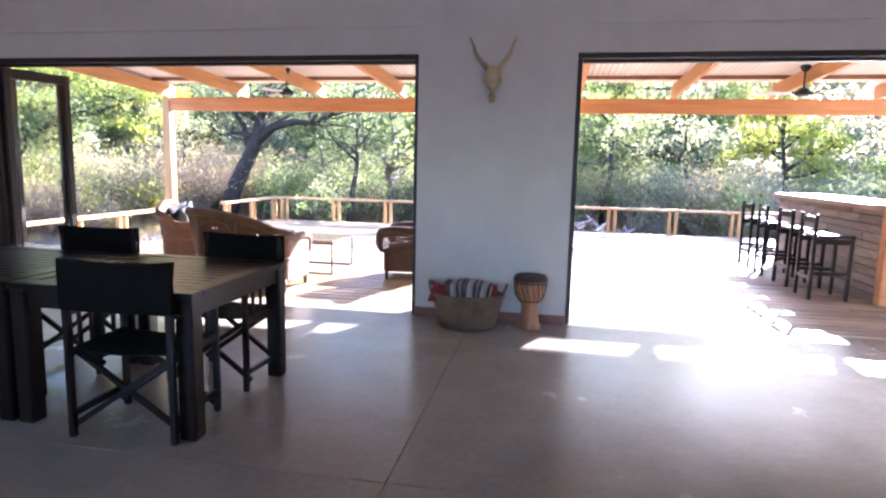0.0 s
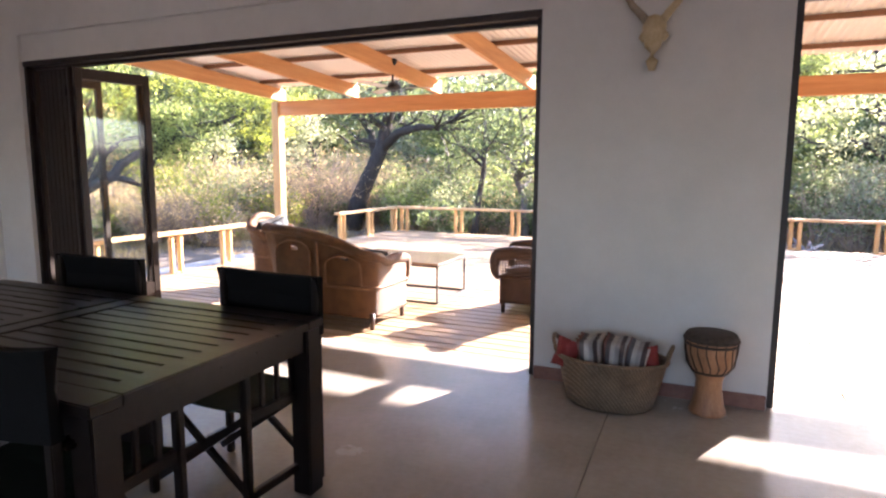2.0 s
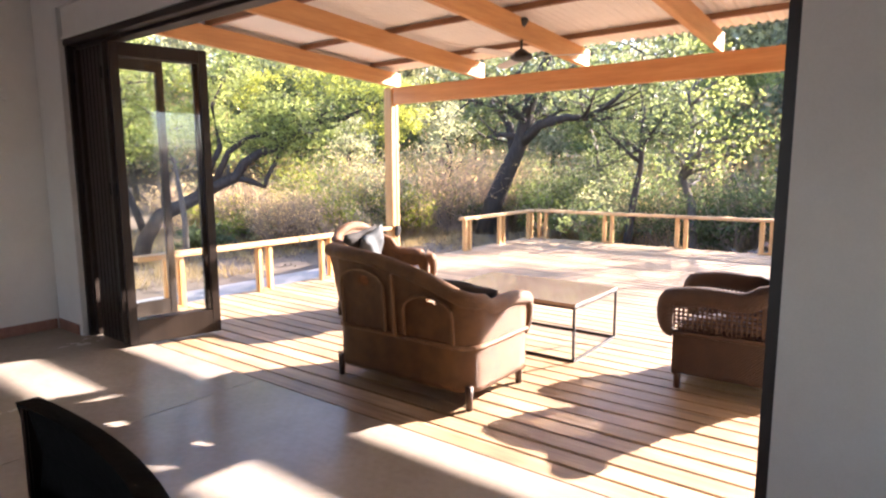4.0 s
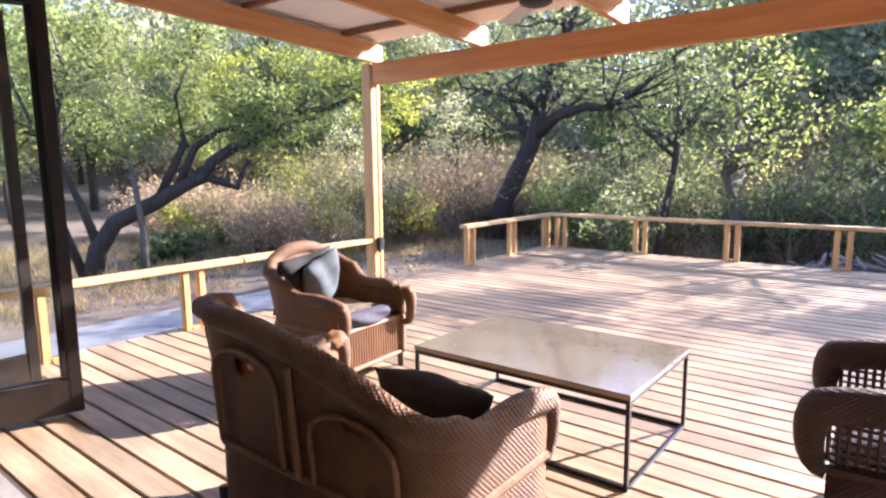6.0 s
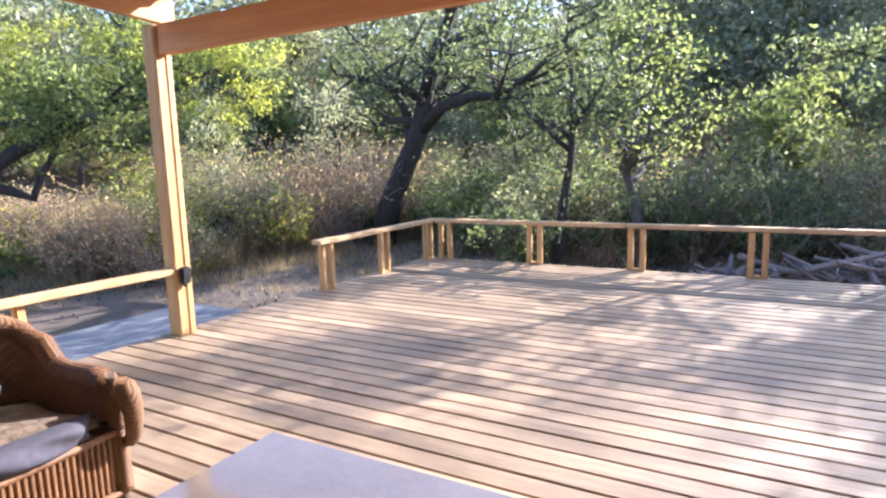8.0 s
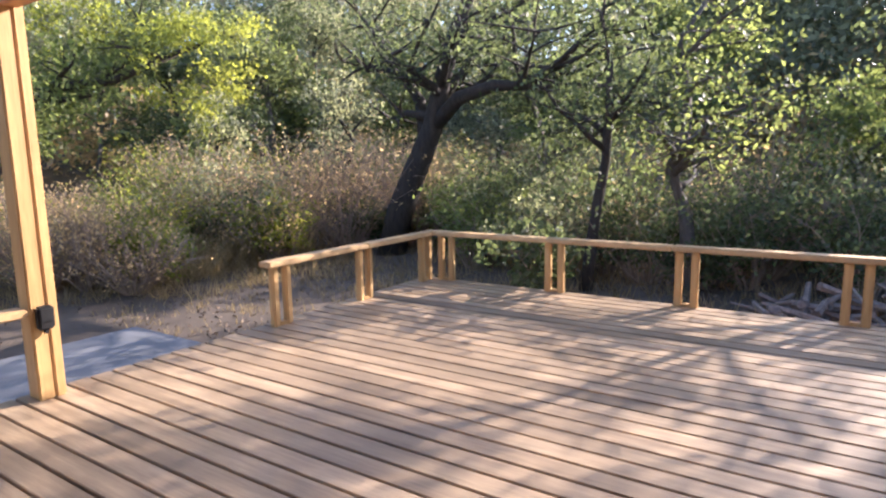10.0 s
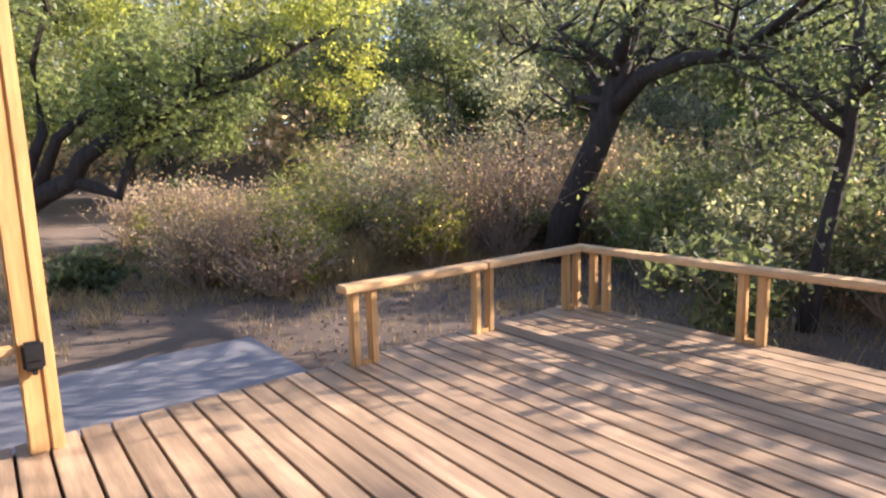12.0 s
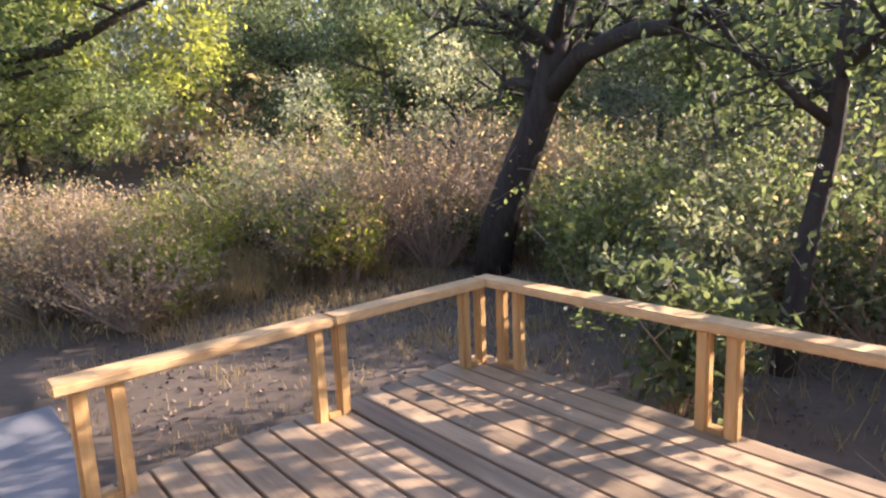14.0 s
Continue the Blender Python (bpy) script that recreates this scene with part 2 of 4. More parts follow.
M_LG = leaf_mat("leaf_green", (0.098, 0.130, 0.048), (0.24, 0.275, 0.108), 0.6)
M_LD = leaf_mat("leaf_deep", (0.060, 0.085, 0.045), (0.145, 0.172, 0.09), 0.56)
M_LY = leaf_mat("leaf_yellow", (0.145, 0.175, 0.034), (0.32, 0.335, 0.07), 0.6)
M_LGREY = leaf_mat("leaf_grey_green", (0.145, 0.162, 0.115), (0.31, 0.32, 0.23), 0.58)
M_LB = leaf_mat("leaf_dry_brown", (0.30, 0.215, 0.14), (0.62, 0.49, 0.33), 0.62)


def glass_mat():
    m = bpy.data.materials.new("glass_clear")
    m.use_nodes = True
    N, L = m.node_tree.nodes, m.node_tree.links
    tr, gl, fr, ms = N.new("ShaderNodeBsdfTransparent"), N.new("ShaderNodeBsdfGlossy"), N.new("ShaderNodeFresnel"), N.new("ShaderNodeMixShader")
    tr.inputs[0].default_value = (0.985, 0.995, 0.99, 1)
    gl.inputs["Roughness"].default_value = 0.01
    fr.inputs[0].default_value = 1.35
    L.new(fr.outputs[0], ms.inputs[0]); L.new(tr.outputs[0], ms.inputs[1]); L.new(gl.outputs[0], ms.inputs[2])
    L.new(ms.outputs[0], N["Material Output"].inputs[0])
    return m


M_GLASS = glass_mat()


# ---- building helpers ----
def finish(name, bm, mat, smooth=False):
    me = bpy.data.meshes.new(name)
    bmesh.ops.recalc_face_normals(bm, faces=bm.faces)
    bm.to_mesh(me)
    bm.free()
    me.materials.append(mat)
    if smooth:
        me.polygons.foreach_set("use_smooth", [True] * len(me.polygons))
    return me


def part(name, bm, mat, parent=None, label="", smooth=False):
    ob = new(name, finish(name, bm, mat, smooth))
    ob.parent = parent
    if label:
        tagged(ob, label)
    return ob


def thing(name, label, category, m=None, group="", kind=""):
    ob = new(name)
    ob.empty_display_size = 0.1
    if m is not None:
        ob.matrix_basis = m
    return tagged(ob, label, category, group, kind)


def box(bm, x0, x1, y0, y1, z0, z1, bevel=0.0, m=None):
    r = bmesh.ops.create_cube(bm, size=1)
    vs = r["verts"]
    for v in vs:
        v.co = Vector((x0 + (v.co.x + 0.5) * (x1 - x0), y0 + (v.co.y + 0.5) * (y1 - y0), z0 + (v.co.z + 0.5) * (z1 - z0)))
    if bevel:
        es = list({e for v in vs for e in v.link_edges})
        r = bmesh.ops.bevel(bm, geom=es, offset=bevel, segments=2, affect='EDGES', clamp_overlap=True)
        vs = r["verts"]
    if m is not None:
        bmesh.ops.transform(bm, matrix=m, verts=list(vs))
    return bm


def boxes(*dims, bevel=0.0, m=None):
    bm = bmesh.new()
    for d in dims:
        box(bm, *d, bevel=bevel, m=m)
    return bm


def tube(bm, pts, radii, sides=8, cap=True):
    """A round bar along a line of points, tapering."""
    pts = [Vector(p) for p in pts]
    if not hasattr(radii, "__len__"):
        radii = [radii] * len(pts)
    rings = []
    up = Vector((0, 0, 1))
    for i, p in enumerate(pts):
        d = (pts[min(i + 1, len(pts) - 1)] - pts[max(i - 1, 0)]).normalized()
        a = d.cross(up)
        if a.length < 0.2:
            a = d.cross(Vector((0, 1, 0)))
        a.normalize()
        b = d.cross(a)
        rings.append([bm.verts.new(p + radii[i] * (math.cos(k * 2 * math.pi / sides) * a + math.sin(k * 2 * math.pi / sides) * b)) for k in range(sides)])
        if i and (rings[i][0].co - rings[i - 1][0].co).length > (rings[i][sides // 2].co - rings[i - 1][0].co).length + radii[i]:
            rings[i] = rings[i][sides // 2:] + rings[i][:sides // 2]
    for r0, r1 in zip(rings, rings[1:]):
        for k in range(sides):
            bm.faces.new((r0[k], r0[(k + 1) % sides], r1[(k + 1) % sides], r1[k]))
    if cap:
        bm.faces.new(rings[0][::-1])
        bm.faces.new(rings[-1])
    return bm


def lathe(bm, profile, sides=28, sx=1.0, sy=1.0):
    rings = [[bm.verts.new((r * sx * math.cos(2 * math.pi * k / sides), r * sy * math.sin(2 * math.pi * k / sides), z)) for k in range(sides)] for r, z in profile]
    for r0, r1 in zip(rings, rings[1:]):
        for k in range(sides):
            bm.faces.new((r0[k], r0[(k + 1) % sides], r1[(k + 1) % sides], r1[k]))
    bm.faces.new(rings[0][::-1])
    bm.faces.new(rings[-1])
    return bm


def pillow(bm, w, h, t, m=None, power=2.6):
    """A stuffed cushion: two bulged sheets joined at a pinched seam, in local x (width), z (height), y (thickness)."""
    n = 14
    grid = {}
    for s in (-1, 1):
        for i in range(n + 1):
            for j in range(n + 1):
                u, v = 2 * i / n - 1, 2 * j / n - 1
                edge = max(abs(u), abs(v)) >= 0.999
                if edge and s == 1:
                    grid[s, i, j] = grid[-1, i, j]
                    continue
                bulge = max(0, (1 - abs(u) ** power)) ** 0.5 * max(0, (1 - abs(v) ** power)) ** 0.5
                pinch = 1 - 0.07 * (abs(u) ** 2 * (1 - abs(v)) + abs(v) ** 2 * (1 - abs(u))) * 2
                wob = 0.012 * math.sin(5 * u + 3 * v) * bulge
                grid[s, i, j] = bm.verts.new((u * w / 2 * pinch, s * bulge * t / 2 + wob, v * h / 2 * pinch))
    for s in (-1, 1):
        for i in range(n):
            for j in range(n):
                bm.faces.new((grid[s, i, j], grid[s, i + 1, j], grid[s, i + 1, j + 1], grid[s, i, j + 1]))
    if m is not None:
        bmesh.ops.transform(bm, matrix=m, verts=bm.verts)
    return bm


def fast_mesh(name, verts, faces, mat, smooth=False):
    """A large mesh from numpy arrays; faces are quads."""
    me = bpy.data.meshes.new(name)
    me.vertices.add(len(verts)); me.vertices.foreach_set("co", np.asarray(verts, dtype=np.float32).ravel())
    f = np.asarray(faces, dtype=np.int32)
    me.loops.add(f.size); me.loops.foreach_set("vertex_index", f.ravel())
    me.polygons.add(len(f)); me.polygons.foreach_set("loop_start", np.arange(len(f), dtype=np.int32) * f.shape[1])
    me.update(calc_edges=True)
    me.validate()
    me.materials.append(mat)
    return me


# ---- the house ----
WY, WT = 3.66, 0.25            # inner face of the garden wall, its thickness
HEAD = 2.35
LX0, LX1, RX0, RX1 = -5.42, -0.44, 0.925, 5.6
EAST, WEST, SOUTH, TOP = 6.4, -5.88, -6.0, 3.1
Y1 = WY + WT


def structure(name, bm, mat, label, category="wall"):
    return tagged(part(name, bm, mat), label, category, kind="structure")


structure("wall_north", boxes((WEST - WT, LX0, WY, Y1, 0, TOP), (LX1, RX0, WY, Y1, 0, TOP), (RX1, EAST + WT, WY, Y1, 0, TOP),
                              (LX0, LX1, WY, Y1, 2.58, TOP), (RX0, RX1, WY, Y1, 2.58, TOP),
                              (LX0, LX1, WY + 0.035, Y1, HEAD, 2.58), (RX0, RX1, WY + 0.035, Y1, HEAD, 2.58)),
          M_WALL, "white plastered wall with two wide door openings")
structure("wall_west", boxes((WEST - WT, WEST, SOUTH, WY, 0, TOP)), M_WALL, "white plastered side wall of the room")
structure("wall_east", boxes((EAST, EAST + WT, SOUTH, WY, 0, TOP)), M_WALL, "white plastered side wall of the room")
# unseen back windows, added so that fill lamps can light the room
FILL_WINDOWS = ((-4.6, -1.0), (1.2, 4.8))
S0 = SOUTH - WT
structure("wall_south", boxes((WEST - WT, -4.6, S0, SOUTH, 0, TOP), (-1.0, 1.2, S0, SOUTH, 0, TOP), (4.8, EAST + WT, S0, SOUTH, 0, TOP),
                              *[(a, b, S0, SOUTH, 0, 0.9) for a, b in FILL_WINDOWS], *[(a, b, S0, SOUTH, 2.35, TOP) for a, b in FILL_WINDOWS]), M_WALL, "unseen white plastered back wall with two made-up windows")
for i, (a, b) in enumerate(FILL_WINDOWS):
    wd = thing("window_%d" % (i + 1), "made-up dark timber window in the unseen back wall", "window", kind="structure")
    for q in ((a, b, S0 + 0.08, S0 + 0.14, 0.9, 0.96), (a, b, S0 + 0.08, S0 + 0.14, 2.29, 2.35), (a, a + 0.06, S0 + 0.08, S0 + 0.14, 0.961, 2.289), (b - 0.06, b, S0 + 0.08, S0 + 0.14, 0.961, 2.289)):
        part("window_frame", boxes(q, bevel=0.004), M_FRAME, wd)
    pn = part("pane", boxes((a + 0.061, b - 0.061, S0 + 0.107, S0 + 0.113, 0.961, 2.289)), M_GLASS, wd)
    pn.visible_shadow = False
    lamp = bpy.data.lights.new("window_daylight", "AREA")
    lamp.shape, lamp.size, lamp.size_y, lamp.energy, lamp.color = 'RECTANGLE', b - a - 0.15, 1.3, FILL_LIGHT, (0.95, 0.96, 1.0)
    new("window_daylight", lamp).matrix_world = look(((a + b) / 2, S0 + 0.03, 1.62), ((a + b) / 2, 5, 1.5))
structure("ceiling", boxes((WEST - WT, EAST + WT, SOUTH - WT, Y1, TOP, TOP + 0.15)), M_CEIL, "plain white ceiling of the room", "ceiling")
base = structure("baseboard", boxes((LX1 + 0.004, RX0 - 0.004, WY - 0.014, WY, 0, 0.085), bevel=0.003), M_SKIRT, "reddish brown tile skirting on the pier", "baseboard")
structure("trim", boxes((WEST + 0.002, WEST + 0.016, SOUTH, WY - 0.02, 0, 0.085), (WEST + 0.02, LX0 - 0.06, WY - 0.014, WY, 0, 0.085), bevel=0.003), M_SKIRT,
          "reddish brown tile skirting along the wall", "baseboard")
floor = structure("floor", boxes((WEST, EAST, SOUTH, Y1, -0.16, -0.012)), M_ROPE, "polished beige screed floor with saw-cut joints", "floor")
xs, ys = [WEST, -3.4, 0.1, 3.4, EAST], [SOUTH, -2.4, 0.745, Y1 - 0.02]
for i in range(4):
    for j in range(3):
        part("floor_bay", boxes((xs[i] + 0.002, xs[i + 1] - 0.002, ys[j] + 0.002, ys[j + 1] - 0.002, -0.02, 0), bevel=0.0015), M_FLOOR, floor)

# dark timber linings and head tracks of the two openings
for k, (a, b) in enumerate(((LX0, LX1), (RX0, RX1))):
    fr = thing("door_frame", "dark stained timber frame lining the wide doorway", "door frame", kind="structure")
    fr.name = "door_frame_%d" % (k + 1)
    for nm, d in (("jamb", (a, a + 0.04, WY + 0.04, Y1 + 0.01, 0, HEAD - 0.05)), ("jamb", (b - 0.04, b, WY + 0.04, Y1 + 0.01, 0, HEAD - 0.05)),
                  ("head", (a, b, WY + 0.03, Y1 + 0.012, HEAD - 0.05, HEAD - 0.002)), ("track", (a + 0.05, b - 0.05, WY + 0.10, WY + 0.16, HEAD - 0.075, HEAD - 0.05))):
        part(nm, boxes(d, bevel=0.004), M_FRAME, fr)
    part("plaster_bead", boxes((a, b, WY + 0.018, WY + 0.034, HEAD - 0.004, HEAD + 0.012)), M_WALL, fr, "white plaster bead above the frame")


def folding_leaf(m):
    w, h = 0.69, HEAD - 0.09
    t = thing("folding_door", "dark timber glazed leaf of a folded-back door, standing open", "door", m, "folding door leaves")
    for nm, d in (("stile", (0, 0.062, -0.022, 0.022, 0, h)), ("stile", (w - 0.062, w, -0.022, 0.022, 0, h)), ("top_rail", (0.062, w - 0.062, -0.021, 0.021, h - 0.10, h)),
                  ("bottom_rail", (0.062, w - 0.062, -0.021, 0.021, 0, 0.19))):
        part(nm, boxes(d, bevel=0.004), M_FRAME, t)
    g = part("pane", boxes((0.058, w - 0.058, -0.004, 0.004, 0.185, h - 0.095)), M_GLASS, t, "clear glass pane")
    g.visible_shadow = False
    part("handle", boxes((w - 0.06, w - 0.035, 0.022, 0.045, 0.98, 1.12), bevel=0.006), M_STEEL, t, "small black handle")
    for z in (0.25, 1.15, 2.0):
        bm = bmesh.new(); tube(bm, [(-0.004, 0.024, z), (-0.004, 0.024, z + 0.09)], 0.009, 8); part("hinge", bm, M_STEEL, t)
    return t


leaf0 = folding_leaf(pose(-5.35, WY + 0.08, 0.012, 0, 0, 90))
copy_thing(leaf0, pose(-4.865, WY + 0.065, 0.012, 0, 0, 76))
copy_thing(leaf0, pose(-4.80, WY + 0.08, 0.012, 0, 0, 76))
# dark boards between jamb and open leaves, standing in for stacked leaf edges
side = thing("side_panel", "dark stained boards standing in for the stacked door leaves", "panel")
for i in range(7):
    x = -5.30 + 0.061 * i
    part("board", boxes((x, x + 0.058, WY + 0.10, WY + 0.145, 0, HEAD - 0.08), bevel=0.006), M_FRAME, side)

# ---- the veranda ----
DZ = -0.02                       # top of the deck
DX0, DX1, DY1 = -5.95, 7.2, 12.16
POSTX, BEAMY = -5.83, 7.93
RX = [-5.8 + 1.38 * i for i in range(9)]


def roof_z(y):                   # underside of the rafters
    return 2.45 + (BEAMY - y) * 0.045


beam = thing("beam", "orange pine beam across the front of the veranda", "beam")
part("timber", boxes((POSTX + 0.072, 6.4, BEAMY - 0.045, BEAMY + 0.045, 2.21, 2.43), bevel=0.006), M_PINE, beam)


def veranda_post(x, y):
    p = thing("veranda_post", "square pale pine post carrying the veranda beam", "post", pose(x, y, DZ), "veranda posts")
    for y0, y1 in ((-0.075, 0.012), (0.0155, 0.075)):     # two boards laminated, with a dark seam
        part("timber", boxes((-0.07, 0.07, y0, y1, 0, 2.45), bevel=0.009), M_POST, p)
    return p


p0 = veranda_post(POSTX, BEAMY)
copy_thing(p0, pose(6.47, BEAMY, DZ))
ob = thing("outdoor_socket", "black weatherproof socket box on the pine post", "socket", pose(POSTX + 0.07, BEAMY - 0.01, DZ + 0.50, 0, 0, 90))
part("housing", boxes((-0.045, 0.045, -0.05, 0, -0.07, 0.07), bevel=0.012), M_PLASTIC, ob)
part("cover", boxes((-0.038, 0.038, -0.062, -0.05, -0.02, 0.062), bevel=0.005), M_PLASTIC, ob)
part("cable_gland", boxes((-0.012, 0.012, -0.035, -0.012, -0.095, -0.07), bevel=0.004), M_PLASTIC, ob)

roof = thing("veranda_roof", "pine rafters under pale corrugated metal sheets", "roof", kind="structure")
slope = math.atan(0.045)
for x in RX:
    bm = boxes((x - 0.03, x + 0.03, -0.02, 4.16, 0, 0.19), bevel=0.004)
    bmesh.ops.transform(bm, matrix=Matrix.Translation((0, Y1, roof_z(Y1))) @ Matrix.Rotation(-slope, 4, 'X'), verts=bm.verts)
    part("rafter", bm, M_PINEY, roof, "orange pine rafter")
for y in (4.05, 5.2, 6.4, 7.55):
    bm = boxes((-6.0, 7.0, y - 0.025, y + 0.025, roof_z(y) + 0.193, roof_z(y) + 0.243), bevel=0.003)
    part("purlin", bm, M_PURLIN, roof, "dark timber purlin")
n = 1040
X = np.linspace(-6.08, 7.2, n)
wv = 0.011 * np.sin(X * 2 * np.pi / 0.076)
v, f = [], []
ylines = [Y1 + 0.003, 5.4, 6.9, 8.12]
for lift in (0.0, 0.0012):
    for y in ylines:
        v.append(np.stack([X, np.full(n, y), roof_z(y) + 0.256 + wv + lift], 1))
v = np.concatenate(v)
for r in (0, 1, 2):
    a = np.arange(n - 1) + r * n
    f.append(np.stack([a, a + 1, a + 1 + n, a + n], 1))
sheet = new("corrugated_sheet", fast_mesh("corrugated_sheet", v[:4 * n], np.concatenate(f), M_SHEET))
sheet.parent = roof
sheet.data.polygons.foreach_set("use_smooth", [True] * len(sheet.data.polygons))
bm = boxes((-5.88, -5.835, 0.0, 4.16, 0.02, 0.24), bevel=0.004)
bmesh.ops.transform(bm, matrix=Matrix.Translation((0, Y1, roof_z(Y1))) @ Matrix.Rotation(-slope, 4, 'X'), verts=bm.verts)
part("barge_board", bm, M_SHEET, roof, "pale painted barge board")


def ceiling_fan(x, y, spin):
    t = thing("ceiling_fan", "ceiling fan with dark motor and three pale blades, at rest", "fan", pose(x, y, roof_z(y) + 0.19), "ceiling fans")
    bm = bmesh.new(); lathe(bm, [(0.055, -0.002), (0.062, -0.03), (0.035, -0.07), (0.016, -0.085)], 20); part("canopy", bm, M_PLASTIC, t, smooth=True)
    bm = bmesh.new(); tube(bm, [(0, 0, -0.08), (0, 0, -0.30)], 0.012, 10); part("downrod", bm, M_PLASTIC, t)
    bm = bmesh.new(); lathe(bm, [(0.02, -0.27), (0.05, -0.29), (0.095, -0.325), (0.105, -0.355), (0.07, -0.375), (0.02, -0.385)], 24); part("motor", bm, M_PLASTIC, t, smooth=True)
    for k in range(3):
        m = Matrix.Rotation(radians(spin + 120 * k), 4, 'Z') @ Matrix.Rotation(radians(9), 4, 'X')
        m = Matrix.Translation((0, 0, -0.345)) @ m
        part("blade", boxes((0.16, 0.60, -0.055, 0.055, -0.004, 0.004), bevel=0.003, m=m), M_FANB, t, "pale blade")
        part("blade_arm", boxes((0.07, 0.2, -0.012, 0.012, -0.003, 0.009), bevel=0.002, m=m), M_PLASTIC, t)
    return t


ceiling_fan(-3.03, 6.6, 20)
ceiling_fan(3.75, 6.6, 65)


# low railings: flat cap on pairs of short posts
def rail_pair(x, y, along, group="railing posts"):
    """Two short posts side by side with a block between them at deck level."""
    ax, ay = (1, 0) if along == 'x' else (0, 1)
    out = []
    for s in (-1, 1):
        bm = bmesh.new()
        cx, cy = ax * s * 0.07, ay * s * 0.07
        box(bm, cx - 0.033, cx + 0.033, cy - 0.033, cy + 0.033, -0.10, 0.51, bevel=0.012)
        out.append(bm)
    blk = boxes((-0.037 if ax else -0.03, 0.037 if ax else 0.03, -0.037 if ay else -0.03, 0.037 if ay else 0.03, 0.0, 0.03), bevel=0.004)
    return out, blk


def railing(label, runs, pairs, caps_over=()):
    t = thing("railing", label, "railing", pose(0, 0, DZ))
    for (x, y, along) in pairs:
        posts, blk = rail_pair(x, y, along)
        for bm in posts:
            bmesh.ops.translate(bm, verts=bm.verts, vec=(x, y, 0)); part("post", bm, M_POST, t)
        bmesh.ops.translate(blk, verts=blk.verts, vec=(x, y, 0)); part("spacer", blk, M_POST, t)
    for d in runs:
        part("cap_rail", boxes((*d, 0.51, 0.56), bevel=0.010), M_RAIL, t, "flat weathered timber cap")
    return t


railing("low pine railing with flat cap on paired posts",
        [(-5.895, -5.755, 9.60, 10.85), (-5.895, -5.755, 10.854, 11.966), (-5.895, -3.15, 11.97, 12.115), (-3.146, -0.55, 11.97, 12.115), (-0.546, 2.0, 11.97, 12.115), (2.004, 4.4, 11.97, 12.115), (4.404, 7.1, 11.97, 12.115)],
        [(-5.825, 9.76, 'y'), (-5.825, 10.84, 'y'), (-5.825, 11.90, 'y'), (-5.62, 12.04, 'x')] + [(-4.30 + 1.28 * i, 12.04, 'x') for i in range(9)])
railing("low pine railing beside the seating, ending at the post",
        [(-5.895, -5.755, 4.30, 6.2), (-5.895, -5.755, 6.204, BEAMY - 0.08)],
        [(-5.825, 4.68, 'y'), (-5.825, 5.74, 'y'), (-5.825, 6.66, 'y')])

# ---- the dining corner ----
TABLE_Y0, TABLE_Y1 = 0.90, 1.95


def dining_table(x0, x1):
    w, d = x1 - x0, TABLE_Y1 - TABLE_Y0
    t = thing("dining_table", "square dark-stained slatted timber dining table on a polished floor", "table", pose((x0 + x1) / 2, (TABLE_Y0 + TABLE_Y1) / 2, 0), "dining tables")
    k = 11
    p = (d - 0.20) / k
    for i in range(k):
        y = -d / 2 + 0.10 + p * i
        part("slat", boxes((-w / 2 + 0.102, w / 2 - 0.102, y + 0.004, y + p - 0.004, 0.722, 0.746), bevel=0.003), M_DARKWOOD, t)
    for nm, q in (("rim", (-w / 2, w / 2, -d / 2, -d / 2 + 0.10, 0.715, 0.75)), ("rim", (-w / 2, w / 2, d / 2 - 0.10, d / 2, 0.715, 0.75)),
                  ("rim", (-w / 2, -w / 2 + 0.10, -d / 2 + 0.101, d / 2 - 0.101, 0.715, 0.75)), ("rim", (w / 2 - 0.10, w / 2, -d / 2 + 0.101, d / 2 - 0.101, 0.715, 0.75)),
                  ("apron", (-w / 2 + 0.09, w / 2 - 0.09, -d / 2 + 0.03, -d / 2 + 0.055, 0.62, 0.714)), ("apron", (-w / 2 + 0.09, w / 2 - 0.09, d / 2 - 0.055, d / 2 - 0.03, 0.62, 0.714)),
                  ("apron", (-w / 2 + 0.03, -w / 2 + 0.055, -d / 2 + 0.09, d / 2 - 0.09, 0.62, 0.714)), ("apron", (w / 2 - 0.055, w / 2 - 0.03, -d / 2 + 0.09, d / 2 - 0.09, 0.62, 0.714))):
        part(nm, boxes(q, bevel=0.004), M_DARKWOOD, t)
    for sx in (-1, 1):
        for sy in (-1, 1):
            cx, cy = sx * (w / 2 - 0.055), sy * (d / 2 - 0.055)
            part("leg", boxes((cx - 0.045, cx + 0.045, cy - 0.045, cy + 0.045, 0, 0.715), bevel=0.006), M_DARKWOOD, t)
    return t


dining_table(-1.945, -0.905)
dining_table(-2.995, -1.955)


